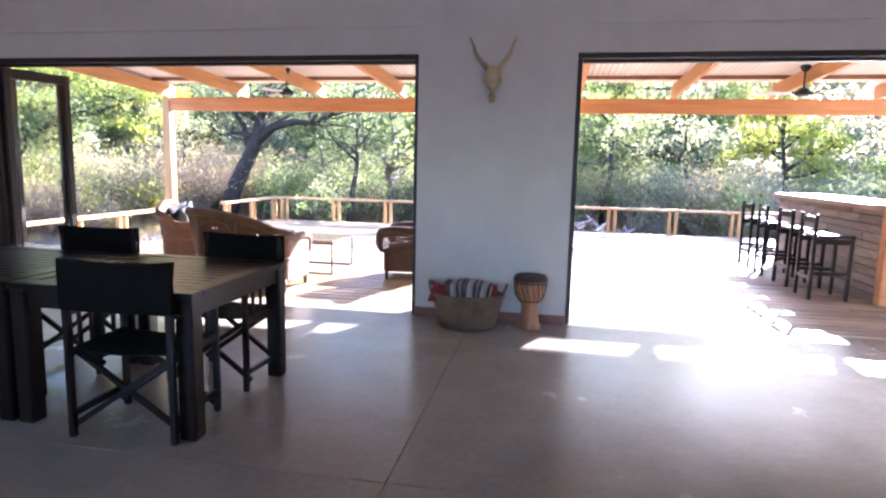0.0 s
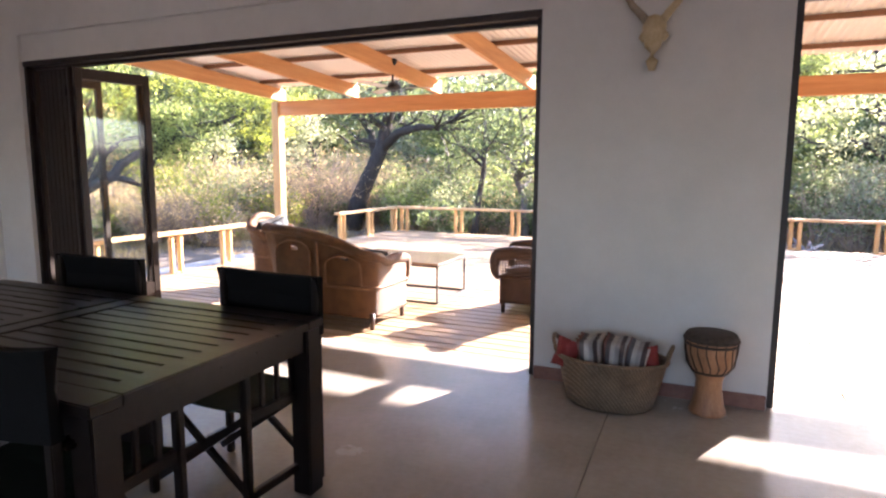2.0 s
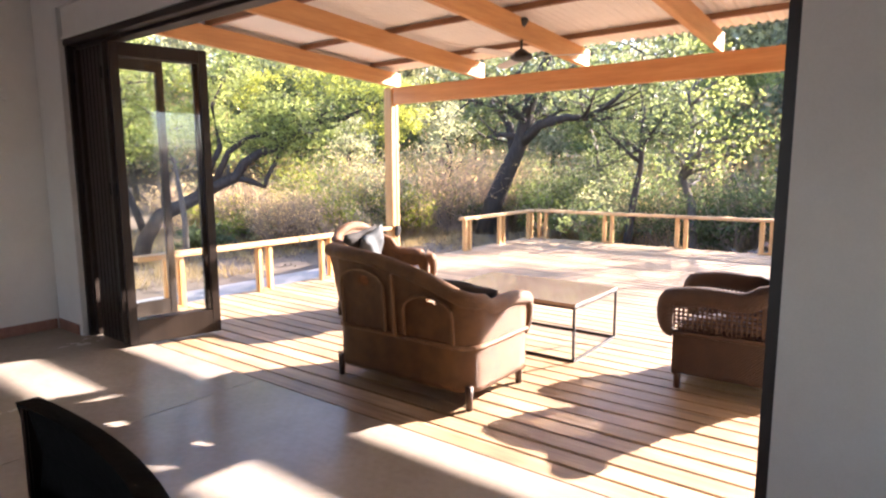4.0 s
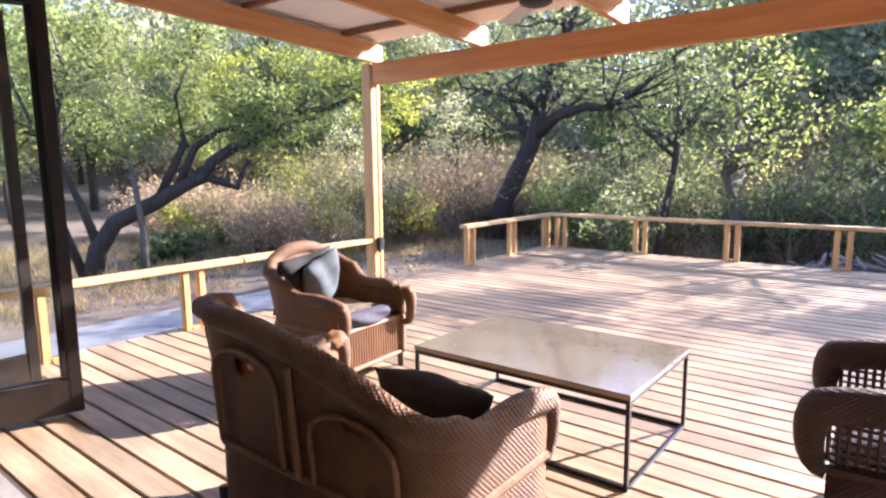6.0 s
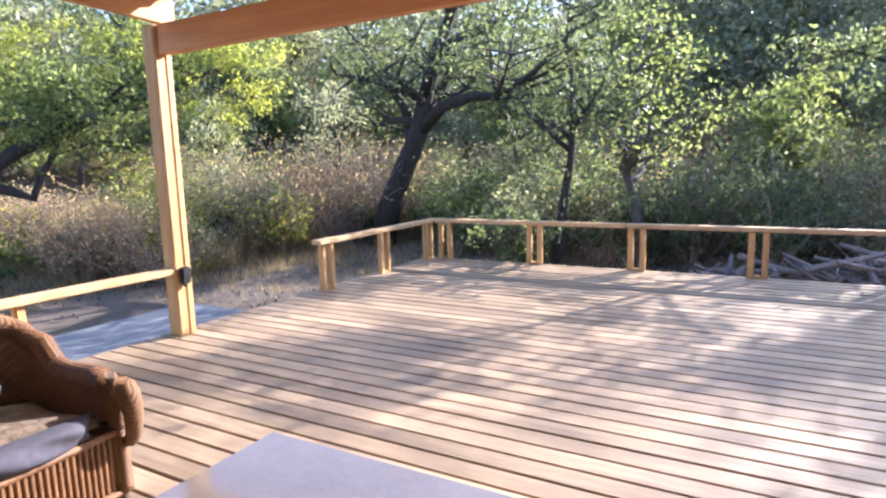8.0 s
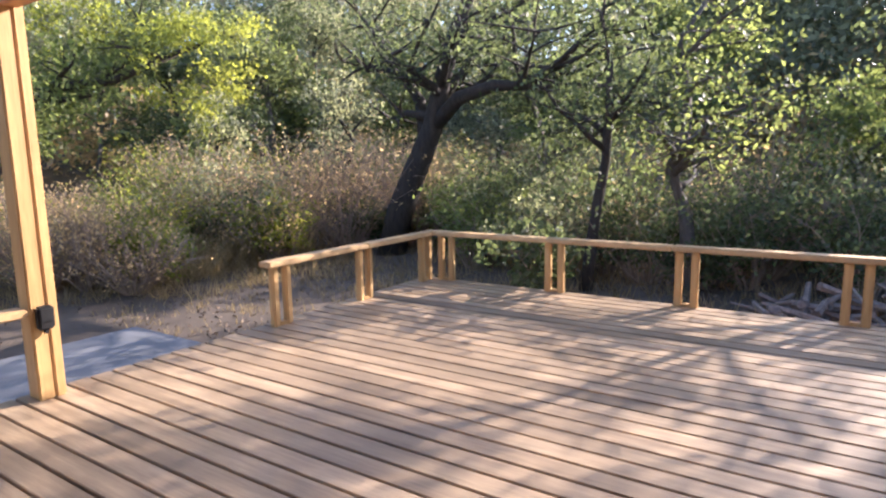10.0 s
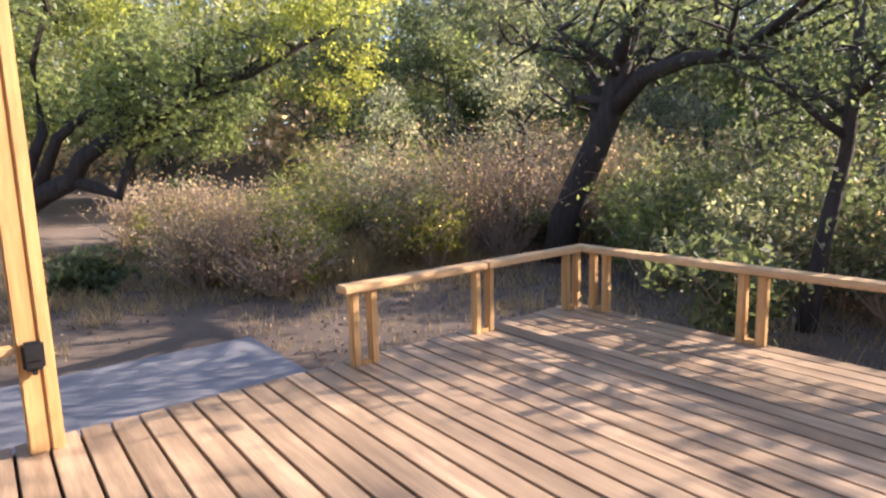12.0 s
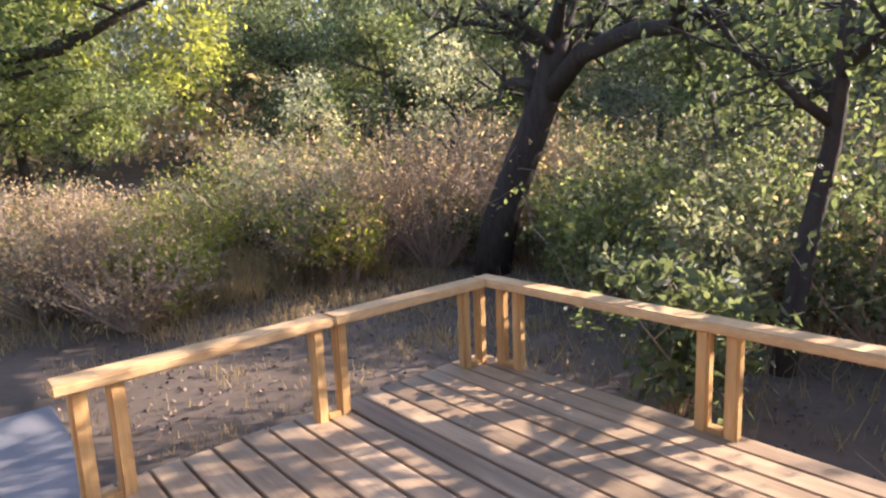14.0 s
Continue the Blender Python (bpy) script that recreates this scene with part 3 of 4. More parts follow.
def director_chair(m):
    """Folding canvas chair; faces local +y."""
    t = thing("director_chair", "dark folding director's chair with black canvas back and seat", "chair", m, "chairs round the dining table")
    W, D = 0.27, 0.21
    for sx in (-1, 1):
        part("back_upright", boxes((sx * W - 0.016, sx * W + 0.016, -D - 0.016, -D + 0.016, 0.0, 0.90), bevel=0.004), M_DARKWOOD, t)
        part("front_upright", boxes((sx * W - 0.016, sx * W + 0.016, D - 0.016, D + 0.016, 0.0, 0.62), bevel=0.004), M_DARKWOOD, t)
        part("armrest", boxes((sx * W - 0.028, sx * W + 0.028, -D + 0.018, D + 0.04, 0.622, 0.645), bevel=0.006), M_DARKWOOD, t)
        part("side_rail", boxes((sx * W - 0.012, sx * W + 0.012, -D + 0.017, D - 0.017, 0.41, 0.45), bevel=0.003), M_DARKWOOD, t)
        part("side_rail", boxes((sx * W - 0.012, sx * W + 0.012, -D + 0.017, D - 0.017, 0.10, 0.135), bevel=0.003), M_DARKWOOD, t)
        for k in range(4):
            y = -D + 0.085 + 0.083 * k
            part("side_spindle", boxes((sx * W - 0.008, sx * W + 0.008, y - 0.010, y + 0.010, 0.451, 0.621), bevel=0.002), M_DARKWOOD, t)
    for y in (-D + 0.035, D - 0.035):
        for s in (-1, 1):
            bm = boxes((-0.335, 0.335, -0.011, 0.011, -0.015, 0.015), bevel=0.003)
            bmesh.ops.transform(bm, matrix=Matrix.Translation((0, y + s * 0.012, 0.245)) @ Matrix.Rotation(radians(s * 35), 4, 'Y'), verts=bm.verts)
            part("cross_brace", bm, M_DARKWOOD, t)
    n = 10
    bm = bmesh.new()
    rows = []
    for i in range(n + 1):
        u = 2 * i / n - 1
        sag = 0.03 * (1 - u * u)
        rows.append([bm.verts.new((u * W, y, 0.455 - sag * (1 - 0.4 * abs(y) / D) + dz)) for dz in (0, -0.006) for y in (-D + 0.01, 0, D - 0.01)])
    for a, b in zip(rows, rows[1:]):
        for q in ((0, 1), (1, 2), (2, 5), (5, 4), (4, 3), (3, 0)):
            bm.faces.new((a[q[0]], a[q[1]], b[q[1]], b[q[0]]))
    part("canvas_seat", bm, M_CANVASG, t, "dark green canvas seat", smooth=False)
    bm = bmesh.new()
    rows = []
    for i in range(n + 1):
        u = 2 * i / n - 1
        bow = -0.035 * (1 - u * u)
        dip = 0.012 * (1 - u * u)
        rows.append([bm.verts.new((u * (W + 0.022), -D + bow + dy, z)) for z, dy in ((0.655 + dip * 0.2, -0.02), (0.80, -0.021), (0.905 - dip, -0.02), (0.905 - dip, 0.02), (0.80, 0.0), (0.655 + dip * 0.2, 0.02))])
    for a, b in zip(rows, rows[1:]):
        for q in range(6):
            bm.faces.new((a[q], a[(q + 1) % 6], b[(q + 1) % 6], b[q]))
    bm.faces.new(rows[0]); bm.faces.new(rows[-1][::-1])
    part("canvas_back", bm, M_CANVAS, t, "black canvas back sling")
    return t


ch = director_chair(pose(-1.26, 2.02 - 0.21, 0, 0, 0, 176))
copy_thing(ch, pose(-2.34, 2.04 - 0.21, 0, 0, 0, 183))
copy_thing(ch, pose(-1.28, 0.85 + 0.21, 0, 0, 0, 3))
copy_thing(ch, pose(-2.39, 0.84 + 0.21, 0, 0, 0, -2))

# ---- beside the pier ----
bk = thing("basket", "oval woven cane basket of striped throws on the floor", "basket", pose(0.085, 3.40, 0))
bm = bmesh.new()
lathe(bm, [(0.22, 0), (0.245, 0.02), (0.275, 0.12), (0.305, 0.26), (0.318, 0.285), (0.305, 0.29), (0.292, 0.26), (0.255, 0.10), (0.20, 0.03)], 40, 1.0, 0.68)
part("body", bm, M_BASKET, bk, smooth=True)
bm = bmesh.new()
tube(bm, [(0.312 * math.cos(a), 0.212 * math.sin(a), 0.288) for a in [2 * math.pi * k / 40 for k in range(41)]], 0.014, 8, False)
part("rim", bm, M_BASKET, bk, smooth=True)
for s in (-1, 1):
    bm = bmesh.new()
    tube(bm, [(s * (0.30 + 0.035 * math.sin(a)), 0.07 * math.cos(a), 0.285 + 0.10 * math.sin(a)) for a in [math.pi * k / 10 for k in range(11)]], 0.011, 8)
    part("handle", bm, M_BASKET, bk, smooth=True)
for i, (x, w, z, ry) in enumerate(((-0.105, 0.15, 0.285, -6), (0.03, 0.14, 0.29, 3), (0.14, 0.13, 0.275, 9))):
    tw = thing("folded_throw", "folded striped grey, brown and cream throw in the basket", "blanket", pose(0.085 + x, 3.40, z, 0, ry, 0), "throws in the basket")
    for k in range(3):
        bm = bmesh.new()
        pillow(bm, w, 0.24, 0.085, Matrix.Translation((0, -0.085 + 0.075 * k, 0.0)), 5)
        part("fold", bm, M_STRIPE, tw, smooth=True)
for x, y, sc in ((-0.215, 3.36, 1.0), (0.285, 3.375, 1.0)):
    c = thing("red_cushion", "small dark red cushion tucked into the basket", "cushion", pose(x + (0.0 if x > 0 else 0.05), y, 0.285, 0, 15 if x < 0 else -12, 0), "red cushions in the basket")
    bm = bmesh.new(); pillow(bm, 0.15 * sc, 0.19, 0.13, None, 3); part("cover", bm, M_RED, c, smooth=True)

dr = thing("djembe_drum", "carved wooden goblet drum with rope lacing on the floor", "drum", pose(0.615, 3.50, 0))
bm = bmesh.new()
lathe(bm, [(0.098, 0), (0.10, 0.015), (0.085, 0.05), (0.072, 0.13), (0.070, 0.19), (0.085, 0.235), (0.118, 0.29), (0.130, 0.36), (0.134, 0.435), (0.128, 0.44)], 32)
part("shell", bm, M_DRUM, dr, smooth=True)
bm = bmesh.new(); lathe(bm, [(0.137, 0.425), (0.141, 0.445), (0.13, 0.462), (0.02, 0.464)], 32); part("drumhead", bm, M_ROPE, dr, "dark hide drumhead", smooth=True)
for z, r in ((0.43, 0.142), (0.405, 0.1375), (0.245, 0.094)):
    bm = bmesh.new(); tube(bm, [(r * math.cos(a), r * math.sin(a), z) for a in [2 * math.pi * k / 32 for k in range(33)]], 0.007, 6, False); part("rope_ring", bm, M_ROPE, dr)
for k in range(18):
    a0, a1 = 2 * math.pi * k / 18, 2 * math.pi * (k + 0.5) / 18
    bm = bmesh.new()
    tube(bm, [(0.141 * math.cos(a0), 0.141 * math.sin(a0), 0.42), (0.137 * math.cos(a0), 0.137 * math.sin(a0), 0.36), (0.126 * math.cos(a1), 0.126 * math.sin(a1), 0.29), (0.096 * math.cos(a1), 0.096 * math.sin(a1), 0.245)], 0.004, 5)
    part("lacing", bm, M_ROPE, dr)

sk = thing("antelope_skull", "bleached antelope skull with curved horns mounted on the white wall", "skull", pose(0.22, WY, 2.02))
bm = bmesh.new()
tube(bm, [(0, -0.10, -0.10), (0, -0.115, -0.05), (0, -0.10, 0.03), (0, -0.075, 0.10), (0, -0.045, 0.16), (0, -0.0, 0.18)], [0.018, 0.034, 0.045, 0.062, 0.066, 0.04], 12)
part("cranium", bm, M_BONE, sk, smooth=True)
for s in (-1, 1):
    bm = bmesh.new(); tube(bm, [(s * 0.045, -0.075, 0.085), (s * 0.072, -0.085, 0.10)], [0.03, 0.02], 10); part("eye_socket", bm, M_BONE, sk, smooth=True)
    bm = bmesh.new()
    tube(bm, [(s * 0.03, -0.055, 0.16), (s * 0.07, -0.07, 0.21), (s * 0.12, -0.10, 0.26), (s * 0.15, -0.11, 0.31), (s * 0.165, -0.10, 0.37), (s * 0.20, -0.09, 0.44)], [0.024, 0.023, 0.02, 0.016, 0.011, 0.004], 10)
    part("horn", bm, M_HORN if s < 0 else M_BONE, sk, "curved horn", smooth=True)

wb = thing("wall_box", "small white electrical box with a red mark on the wall", "switch", pose(WEST, 3.30, 1.98))
part("housing", boxes((0, 0.085, -0.12, 0.12, -0.085, 0.085), bevel=0.008), M_WHITEP, wb)
part("cover", boxes((0.085, 0.094, -0.095, 0.095, -0.065, 0.065), bevel=0.004), M_WHITEP, wb)
part("button", boxes((0.094, 0.10, -0.05, -0.01, 0.0, 0.02), bevel=0.002), M_RED, wb, "red button")


# ---- the veranda seating ----
def wicker_seat(name, label, category, m, W, D, back, arm, honey=True, group="", flare=0.10, sofa=False):
    """A rounded wicker tub seat that faces local +y: shell round three sides, rolled rim, skirt, legs."""
    M1, M2 = (M_WICKER, M_CANE) if honey else (M_WICKERD, M_CANED)
    t = thing(name, label, category, m, group)
    w, d, r = W / 2, D / 2, 0.13
    path = []
    for k in range(7):
        path.append((-w, d - (2 * d - r) * k / 6, -1, 0))
    for k in range(1, 6):
        a = math.pi / 2 * k / 6
        path.append((-w + r - r * math.cos(a), -d + r - r * math.sin(a), -math.cos(a), -math.sin(a)))
    nb = 16
    for k in range(nb + 1):
        path.append((-w + r + (2 * w - 2 * r) * k / nb, -d, 0, -1))
    half = path[:12]
    path += [(-x, y, -nx, ny) for x, y, nx, ny in half[::-1]]

    def top(x, y):
        if y > -d + r:                                  # arm, falling to the front
            s = (d - y) / (2 * d - r)
            if sofa and x < 0:
                return arm + (back - arm) * s ** 5
            return arm * (0.96 + 0.04 * math.sin(math.pi * min(1, s * 1.3))) + (back * (0.74 if sofa else 0.80) - arm) * max(0, (s - 0.55) / 0.45) ** 2
        u = abs(x) / w
        if sofa:                                        # the back falls from one end to the other
            return back * (1 - 0.26 * ((x + w) / (2 * w)) ** 2.1)
        return back * (0.80 + 0.20 * (1 - u ** 2.4))

    def side_flare(x, y):
        return (2.6 if y < -d + 0.22 else 0.7) if sofa and x < 0 else 0.45
    nv = 8
    for which, z0, z1f in (("lower_shell", 0.10, None), ("upper_shell", None, 1)):
        bm = bmesh.new()
        grids = []
        for off in (0.0, 0.045):
            g = []
            for x, y, nx, ny in path:
                h = top(x, y)
                za, zb = (0.10, 0.36) if which == "lower_shell" else (0.361, h)
                col = []
                for j in range(nv + 1):
                    z = za + (zb - za) * j / nv
                    fl = flare * max(0, (z - 0.36)) / 0.5 * (1 if ny < -0.5 else side_flare(x, y)) - off
                    col.append(bm.verts.new((x + nx * fl, y + ny * fl, z)))
                g.append(col)
            grids.append(g)
        np_ = len(path)
        for g in grids:
            for i in range(np_ - 1):
                for j in range(nv):
                    if sofa and which == "upper_shell" and j == 5 and path[i][3] == -1 and path[i + 1][3] == -1 and abs(abs(path[i][0] + path[i + 1][0]) / 2 - w * 0.50) < w * 0.11:
                        continue                          # open slit at the head of each arch
                    bm.faces.new((g[i][j], g[i + 1][j], g[i + 1][j + 1], g[i][j + 1]))
        for i in range(np_ - 1):
            for j in (0, nv):
                bm.faces.new((grids[0][i][j], grids[0][i + 1][j], grids[1][i + 1][j], grids[1][i][j]))
        for i in (0, np_ - 1):
            for j in range(nv):
                bm.faces.new((grids[0][i][j], grids[0][i][j + 1], grids[1][i][j + 1], grids[1][i][j]))
        if not honey and which == "upper_shell":
            bm.free()
        else:
            part(which, bm, M1, t, smooth=True)
    # rolled rim
    bm = bmesh.new()
    pts = []
    for x, y, nx, ny in path:
        h = top(x, y)
        fl = flare * max(0, (h - 0.36)) / 0.5 * (1 if ny < -0.5 else side_flare(x, y)) - 0.022
        pts.append(Vector((x + nx * fl, y + ny * fl, h)))
    front_l, front_r = pts[0], pts[-1]
    curl = [Vector((0, 0.055 * math.sin(a) ** 0.8, -0.11 + 0.11 * math.cos(a))) for a in [math.pi * k / 9 for k in range(1, 10)]]
    pts = [front_l + c for c in curl[::-1]] + pts + [front_r + c for c in curl]
    tube(bm, pts, [q * (1.0 if honey else 1.35) for q in [0.022 + 0.003 * k for k in range(9)] + [0.046] * len(path) + [0.046 - 0.003 * k for k in range(9)]], 18)
    part("rolled_rim", bm, M1, t, "rolled woven rim", smooth=True)
    if not honey:                                        # openwork lattice in place of a closed shell
        bm = bmesh.new()
        for i in range(0, 3 * (len(path) - 1) + 1):
            j, u = min(i // 3, len(path) - 2), (i - 3 * min(i // 3, len(path) - 2)) / 3
            x, y, nx, ny = [p + (q - p) * u for p, q in zip(path[j], path[j + 1])]
            h = top(x, y)
            fl = flare * max(0, (h - 0.36)) / 0.5 * (1 if ny < -0.5 else side_flare(x, y)) - 0.022
            tube(bm, [(x - nx * 0.022, y - ny * 0.022, 0.36), (x + nx * fl, y + ny * fl, h)], 0.007, 5)
        part("lattice", bm, M_CANED, t)
        for q in [0.385 + 0.026 * i for i in range(15)]:
            bm = bmesh.new()
            pl = []
            for x, y, nx, ny in path:
                h = top(x, y)
                z = min(q, h)
                fl = flare * max(0, (z - 0.36)) / 0.5 * (1 if ny < -0.5 else side_flare(x, y)) - 0.022
                pl.append((x + nx * fl, y + ny * fl, z))
            tube(bm, pl, 0.0065, 5); part("lattice_band", bm, M_CANED, t)
    if sofa:                                             # ribs and arched windows on the outside of the back
        yb = -d - 0.012
        def at(x, z):
            return (x, yb - flare * max(0, z - 0.36) / 0.5, z)
        bm = bmesh.new(); tube(bm, [at(0, 0.36), at(0, 0.6), at(0, back * 0.92 - 0.03)], 0.013, 8); part("rib", bm, M2, t)
        for s in (-1, 1):
            c, hw = s * w * 0.47, w * 0.33
            bm = bmesh.new()
            tube(bm, [at(c - hw, 0.375)] + [at(c - hw * math.cos(a), (0.65 if s < 0 else 0.54) + 0.10 * math.sin(a)) for a in [math.pi * k / 10 for k in range(11)]] + [at(c + hw, 0.375)], 0.010, 8)
            part("arch_rib", bm, M2, t)
    # middle band and front skirt of upright reeds
    bm = bmesh.new(); tube(bm, [(x, y, 0.36) for x, y, nx, ny in path], 0.016, 8); part("band", bm, M2, t)
    part("skirt_backing", boxes((-w + 0.03, w - 0.03, d - 0.05, d - 0.03, 0.11, 0.36)), M1, t)
    k = int(W / 0.026)
    for i in range(k):
        x = -w + 0.045 + (2 * w - 0.09) * i / (k - 1)
        bm = bmesh.new(); tube(bm, [(x, d - 0.024, 0.10), (x, d - 0.024, 0.36)], 0.009, 6); part("reed", bm, M2, t)
    for z in (0.105, 0.355):
        bm = bmesh.new(); tube(bm, [(-w, d - 0.02, z), (w, d - 0.02, z)], 0.017, 8); part("skirt_rail", bm, M2, t)
    for sx in (-1, 1):
        for sy in (-1, 1):
            bm = bmesh.new(); tube(bm, [(sx * (w - 0.03), sy * (d - 0.03), 0), (sx * (w - 0.03), sy * (d - 0.03), 0.14)], [0.019, 0.024], 10); part("leg", bm, M_CANED, t, "dark turned foot", smooth=True)
    part("seat_deck", boxes((-w + 0.05, w - 0.05, -d + 0.05, d - 0.03, 0.33, 0.36), bevel=0.004), M1, t)
    return t


def cushion(name, label, m, w, h, t_, mat, category="cushion", group=""):
    c = thing(name, label, category, m, group)
    bm = bmesh.new(); pillow(bm, w, h, t_, None, 3.2)
    part("cover", bm, mat, c, smooth=True)
    return c


SW, SD = 1.10, 0.62
wicker_seat("wicker_sofa", "two-seat honey wicker sofa with rounded back on the deck", "sofa", pose(-2.56, 4.605, DZ, 0, 0, 0), SW, SD, 0.84, 0.58, flare=0.035, sofa=True)
for s in (-1, 1):
    bmv = pose(-2.56 + s * 0.245, 4.62, DZ + 0.405, 90, 0, 0)
    cushion("seat_cushion", "patterned brown and cream seat cushion on the wicker sofa", bmv, 0.47, 0.50, 0.10, M_PATTERN, group="sofa seat cushions")
cushion("throw_pillow", "black throw pillow leaning on the wicker sofa's arm", pose(-2.30, 4.66, DZ + 0.545, 30, 8, 20), 0.42, 0.28, 0.15, M_PILLOWB)

AX, AY = -4.03, 5.77
wicker_seat("wicker_armchair", "honey wicker tub armchair with rolled arms on the deck", "armchair", pose(AX, AY, DZ, 0, 0, -86), 0.66, 0.62, 0.81, 0.55, flare=0.08, group="wicker armchairs")
cushion("seat_pad", "lilac-grey and brown patterned pad on the wicker armchair", pose(AX + 0.03, AY, DZ + 0.405, 90, 0, 4), 0.54, 0.54, 0.10, M_PATTERN)
cushion("seat_roll", "folded lilac-grey cloth along the armchair's seat edge", pose(AX + 0.26, AY, DZ + 0.405, 0, 0, 94), 0.50, 0.11, 0.12, M_PAD)
cushion("throw_pillow", "grey-blue throw pillow leaning on the armchair's back", pose(AX - 0.10, AY - 0.06, DZ + 0.61, 20, -20, 98), 0.34, 0.40, 0.15, M_PILLOW)
cushion("throw_pillow", "black cushion behind the grey-blue pillow on the armchair", pose(AX - 0.20, AY - 0.13, DZ + 0.62, 20, -8, 92), 0.46, 0.40, 0.13, M_PILLOWB)

wicker_seat("wicker_armchair", "dark brown openwork wicker armchair on the deck", "armchair", pose(-0.93, 5.72, DZ, 0, 0, 92), 0.66, 0.62, 0.80, 0.60, honey=False, group="wicker armchairs")
cushion("seat_pad", "pale patterned seat pad on the dark wicker armchair", pose(-0.96, 5.72, DZ + 0.405, 90, 0, 0), 0.52, 0.54, 0.10, M_PAD)

ct = thing("coffee_table", "low rectangular coffee table with slate-brown top and thin black steel frame", "table", pose(-2.50, 5.85, DZ))
cw, cd = 0.585, 0.40
part("top", boxes((-cw, cw, -cd, cd, 0.40, 0.424), bevel=0.004), M_TOP, ct, "smooth slate-brown top")
g = 0.009
for sx in (-1, 1):
    for sy in (-1, 1):
        x, y = sx * (cw - 0.012), sy * (cd - 0.012)
        part("leg", boxes((x - g, x + g, y - g, y + g, 0.018, 0.382), bevel=0.002), M_STEEL, ct)
for z0 in (0.0, 0.382):
    for s in (-1, 1):
        y = s * (cd - 0.012); part("bar", boxes((-cw + 0.003, cw - 0.003, y - g, y + g, z0, z0 + 0.018), bevel=0.002), M_STEEL, ct)
        x = s * (cw - 0.012); part("bar", boxes((x - g, x + g, -cd + 0.022, cd - 0.022, z0, z0 + 0.018), bevel=0.002), M_STEEL, ct)

# ---- the bar ----
BX0, BX1, BY0, BY1 = 4.30, 4.95, 5.45, 8.6
bar = thing("bar_counter", "outdoor bar clad in rough stacked courses under a thick top", "bar", pose(0, 0, DZ))
part("core", boxes((BX0 + 0.04, BX1, BY0 + 0.04, BY1, 0, 1.02)), M_ROPE, bar)
random.seed(5)
z = 0.004
while z < 0.98:
    h = random.uniform(0.075, 0.115)
    y = BY0 + 0.10
    while y < BY1 - 0.02:
        ln = min(random.uniform(0.35, 0.8), BY1 - y)
        pr = random.uniform(0, 0.018)
        part("stone", boxes((BX0 - pr, BX0 + 0.05, y + 0.003, y + ln - 0.003, z, min(z + h, 1.02) - 0.006), bevel=0.006), M_STONE, bar)
        y += ln
    x = BX0 + 0.10
    while x < BX1 - 0.02:
        ln = min(random.uniform(0.2, 0.4), BX1 - x)
        part("stone", boxes((x + 0.003, x + ln - 0.003, BY0 + 0.01 - random.uniform(0, 0.012), BY0 + 0.05, z, min(z + h, 1.02) - 0.006), bevel=0.006), M_STONE, bar)
        x += ln
    z += h
part("corner_post", boxes((BX0 - 0.02, BX0 + 0.095, BY0 - 0.02, BY0 + 0.095, 0, 1.02), bevel=0.01), M_PINE, bar, "orange pine corner post")
part("worktop", boxes((BX0 - 0.10, BX1 + 0.08, BY0 - 0.08, BY1 + 0.06, 1.021, 1.085), bevel=0.012), M_BARTOP, bar, "thick pale worktop")


def bar_stool(m):
    t = thing("bar_stool", "black timber bar stool with a low open back", "stool", m, "stools along the bar")
    w = 0.19
    for sx in (-1, 1):
        for sy in (-1, 1):
            h = 0.96 if sx < 0 else 0.70
            part("leg", boxes((sx * w - 0.018, sx * w + 0.018, sy * w - 0.018, sy * w + 0.018, 0, h), bevel=0.004), M_DARKWOOD, t)
        part("stretcher", boxes((sx * w - 0.012, sx * w + 0.012, -w + 0.019, w - 0.019, 0.22, 0.26), bevel=0.003), M_DARKWOOD, t)
        part("stretcher", boxes((-w + 0.019, w - 0.019, sx * w - 0.012, sx * w + 0.012, 0.28, 0.32), bevel=0.003), M_DARKWOOD, t)
        part("seat_rail", boxes((-w + 0.019, w - 0.019, sx * w - 0.012, sx * w + 0.012, 0.63, 0.69), bevel=0.003), M_DARKWOOD, t)
    part("seat", boxes((-w + 0.02, w + 0.035, -w - 0.03, w + 0.03, 0.701, 0.735), bevel=0.012), M_DARKWOOD, t)
    part("back_slat", boxes((-w - 0.01, -w + 0.01, -w + 0.019, w - 0.019, 0.86, 0.93), bevel=0.004), M_DARKWOOD, t)
    return t


st = bar_stool(pose(3.84, 5.77, DZ))
for i, (x, y, a) in enumerate(((3.86, 6.52, 3), (3.84, 7.27, -4), (3.87, 8.05, 2))):
    copy_thing(st, pose(x, y, DZ, 0, 0, a))

# ---- the ground ----
GZ = -0.48


def ground_z(x, y):
    d = math.hypot(x + 1, y - 6)
    far = max(0.0, d - 15)
    hill = 6.0 * (1 - math.exp(-(far / 55) ** 1.3)) if y > -20 else 0
    return GZ + hill + 0.05 * noise.noise((x * 0.25, y * 0.25, 0)) + 0.02 * noise.noise((x * 1.1, y * 1.1, 3))


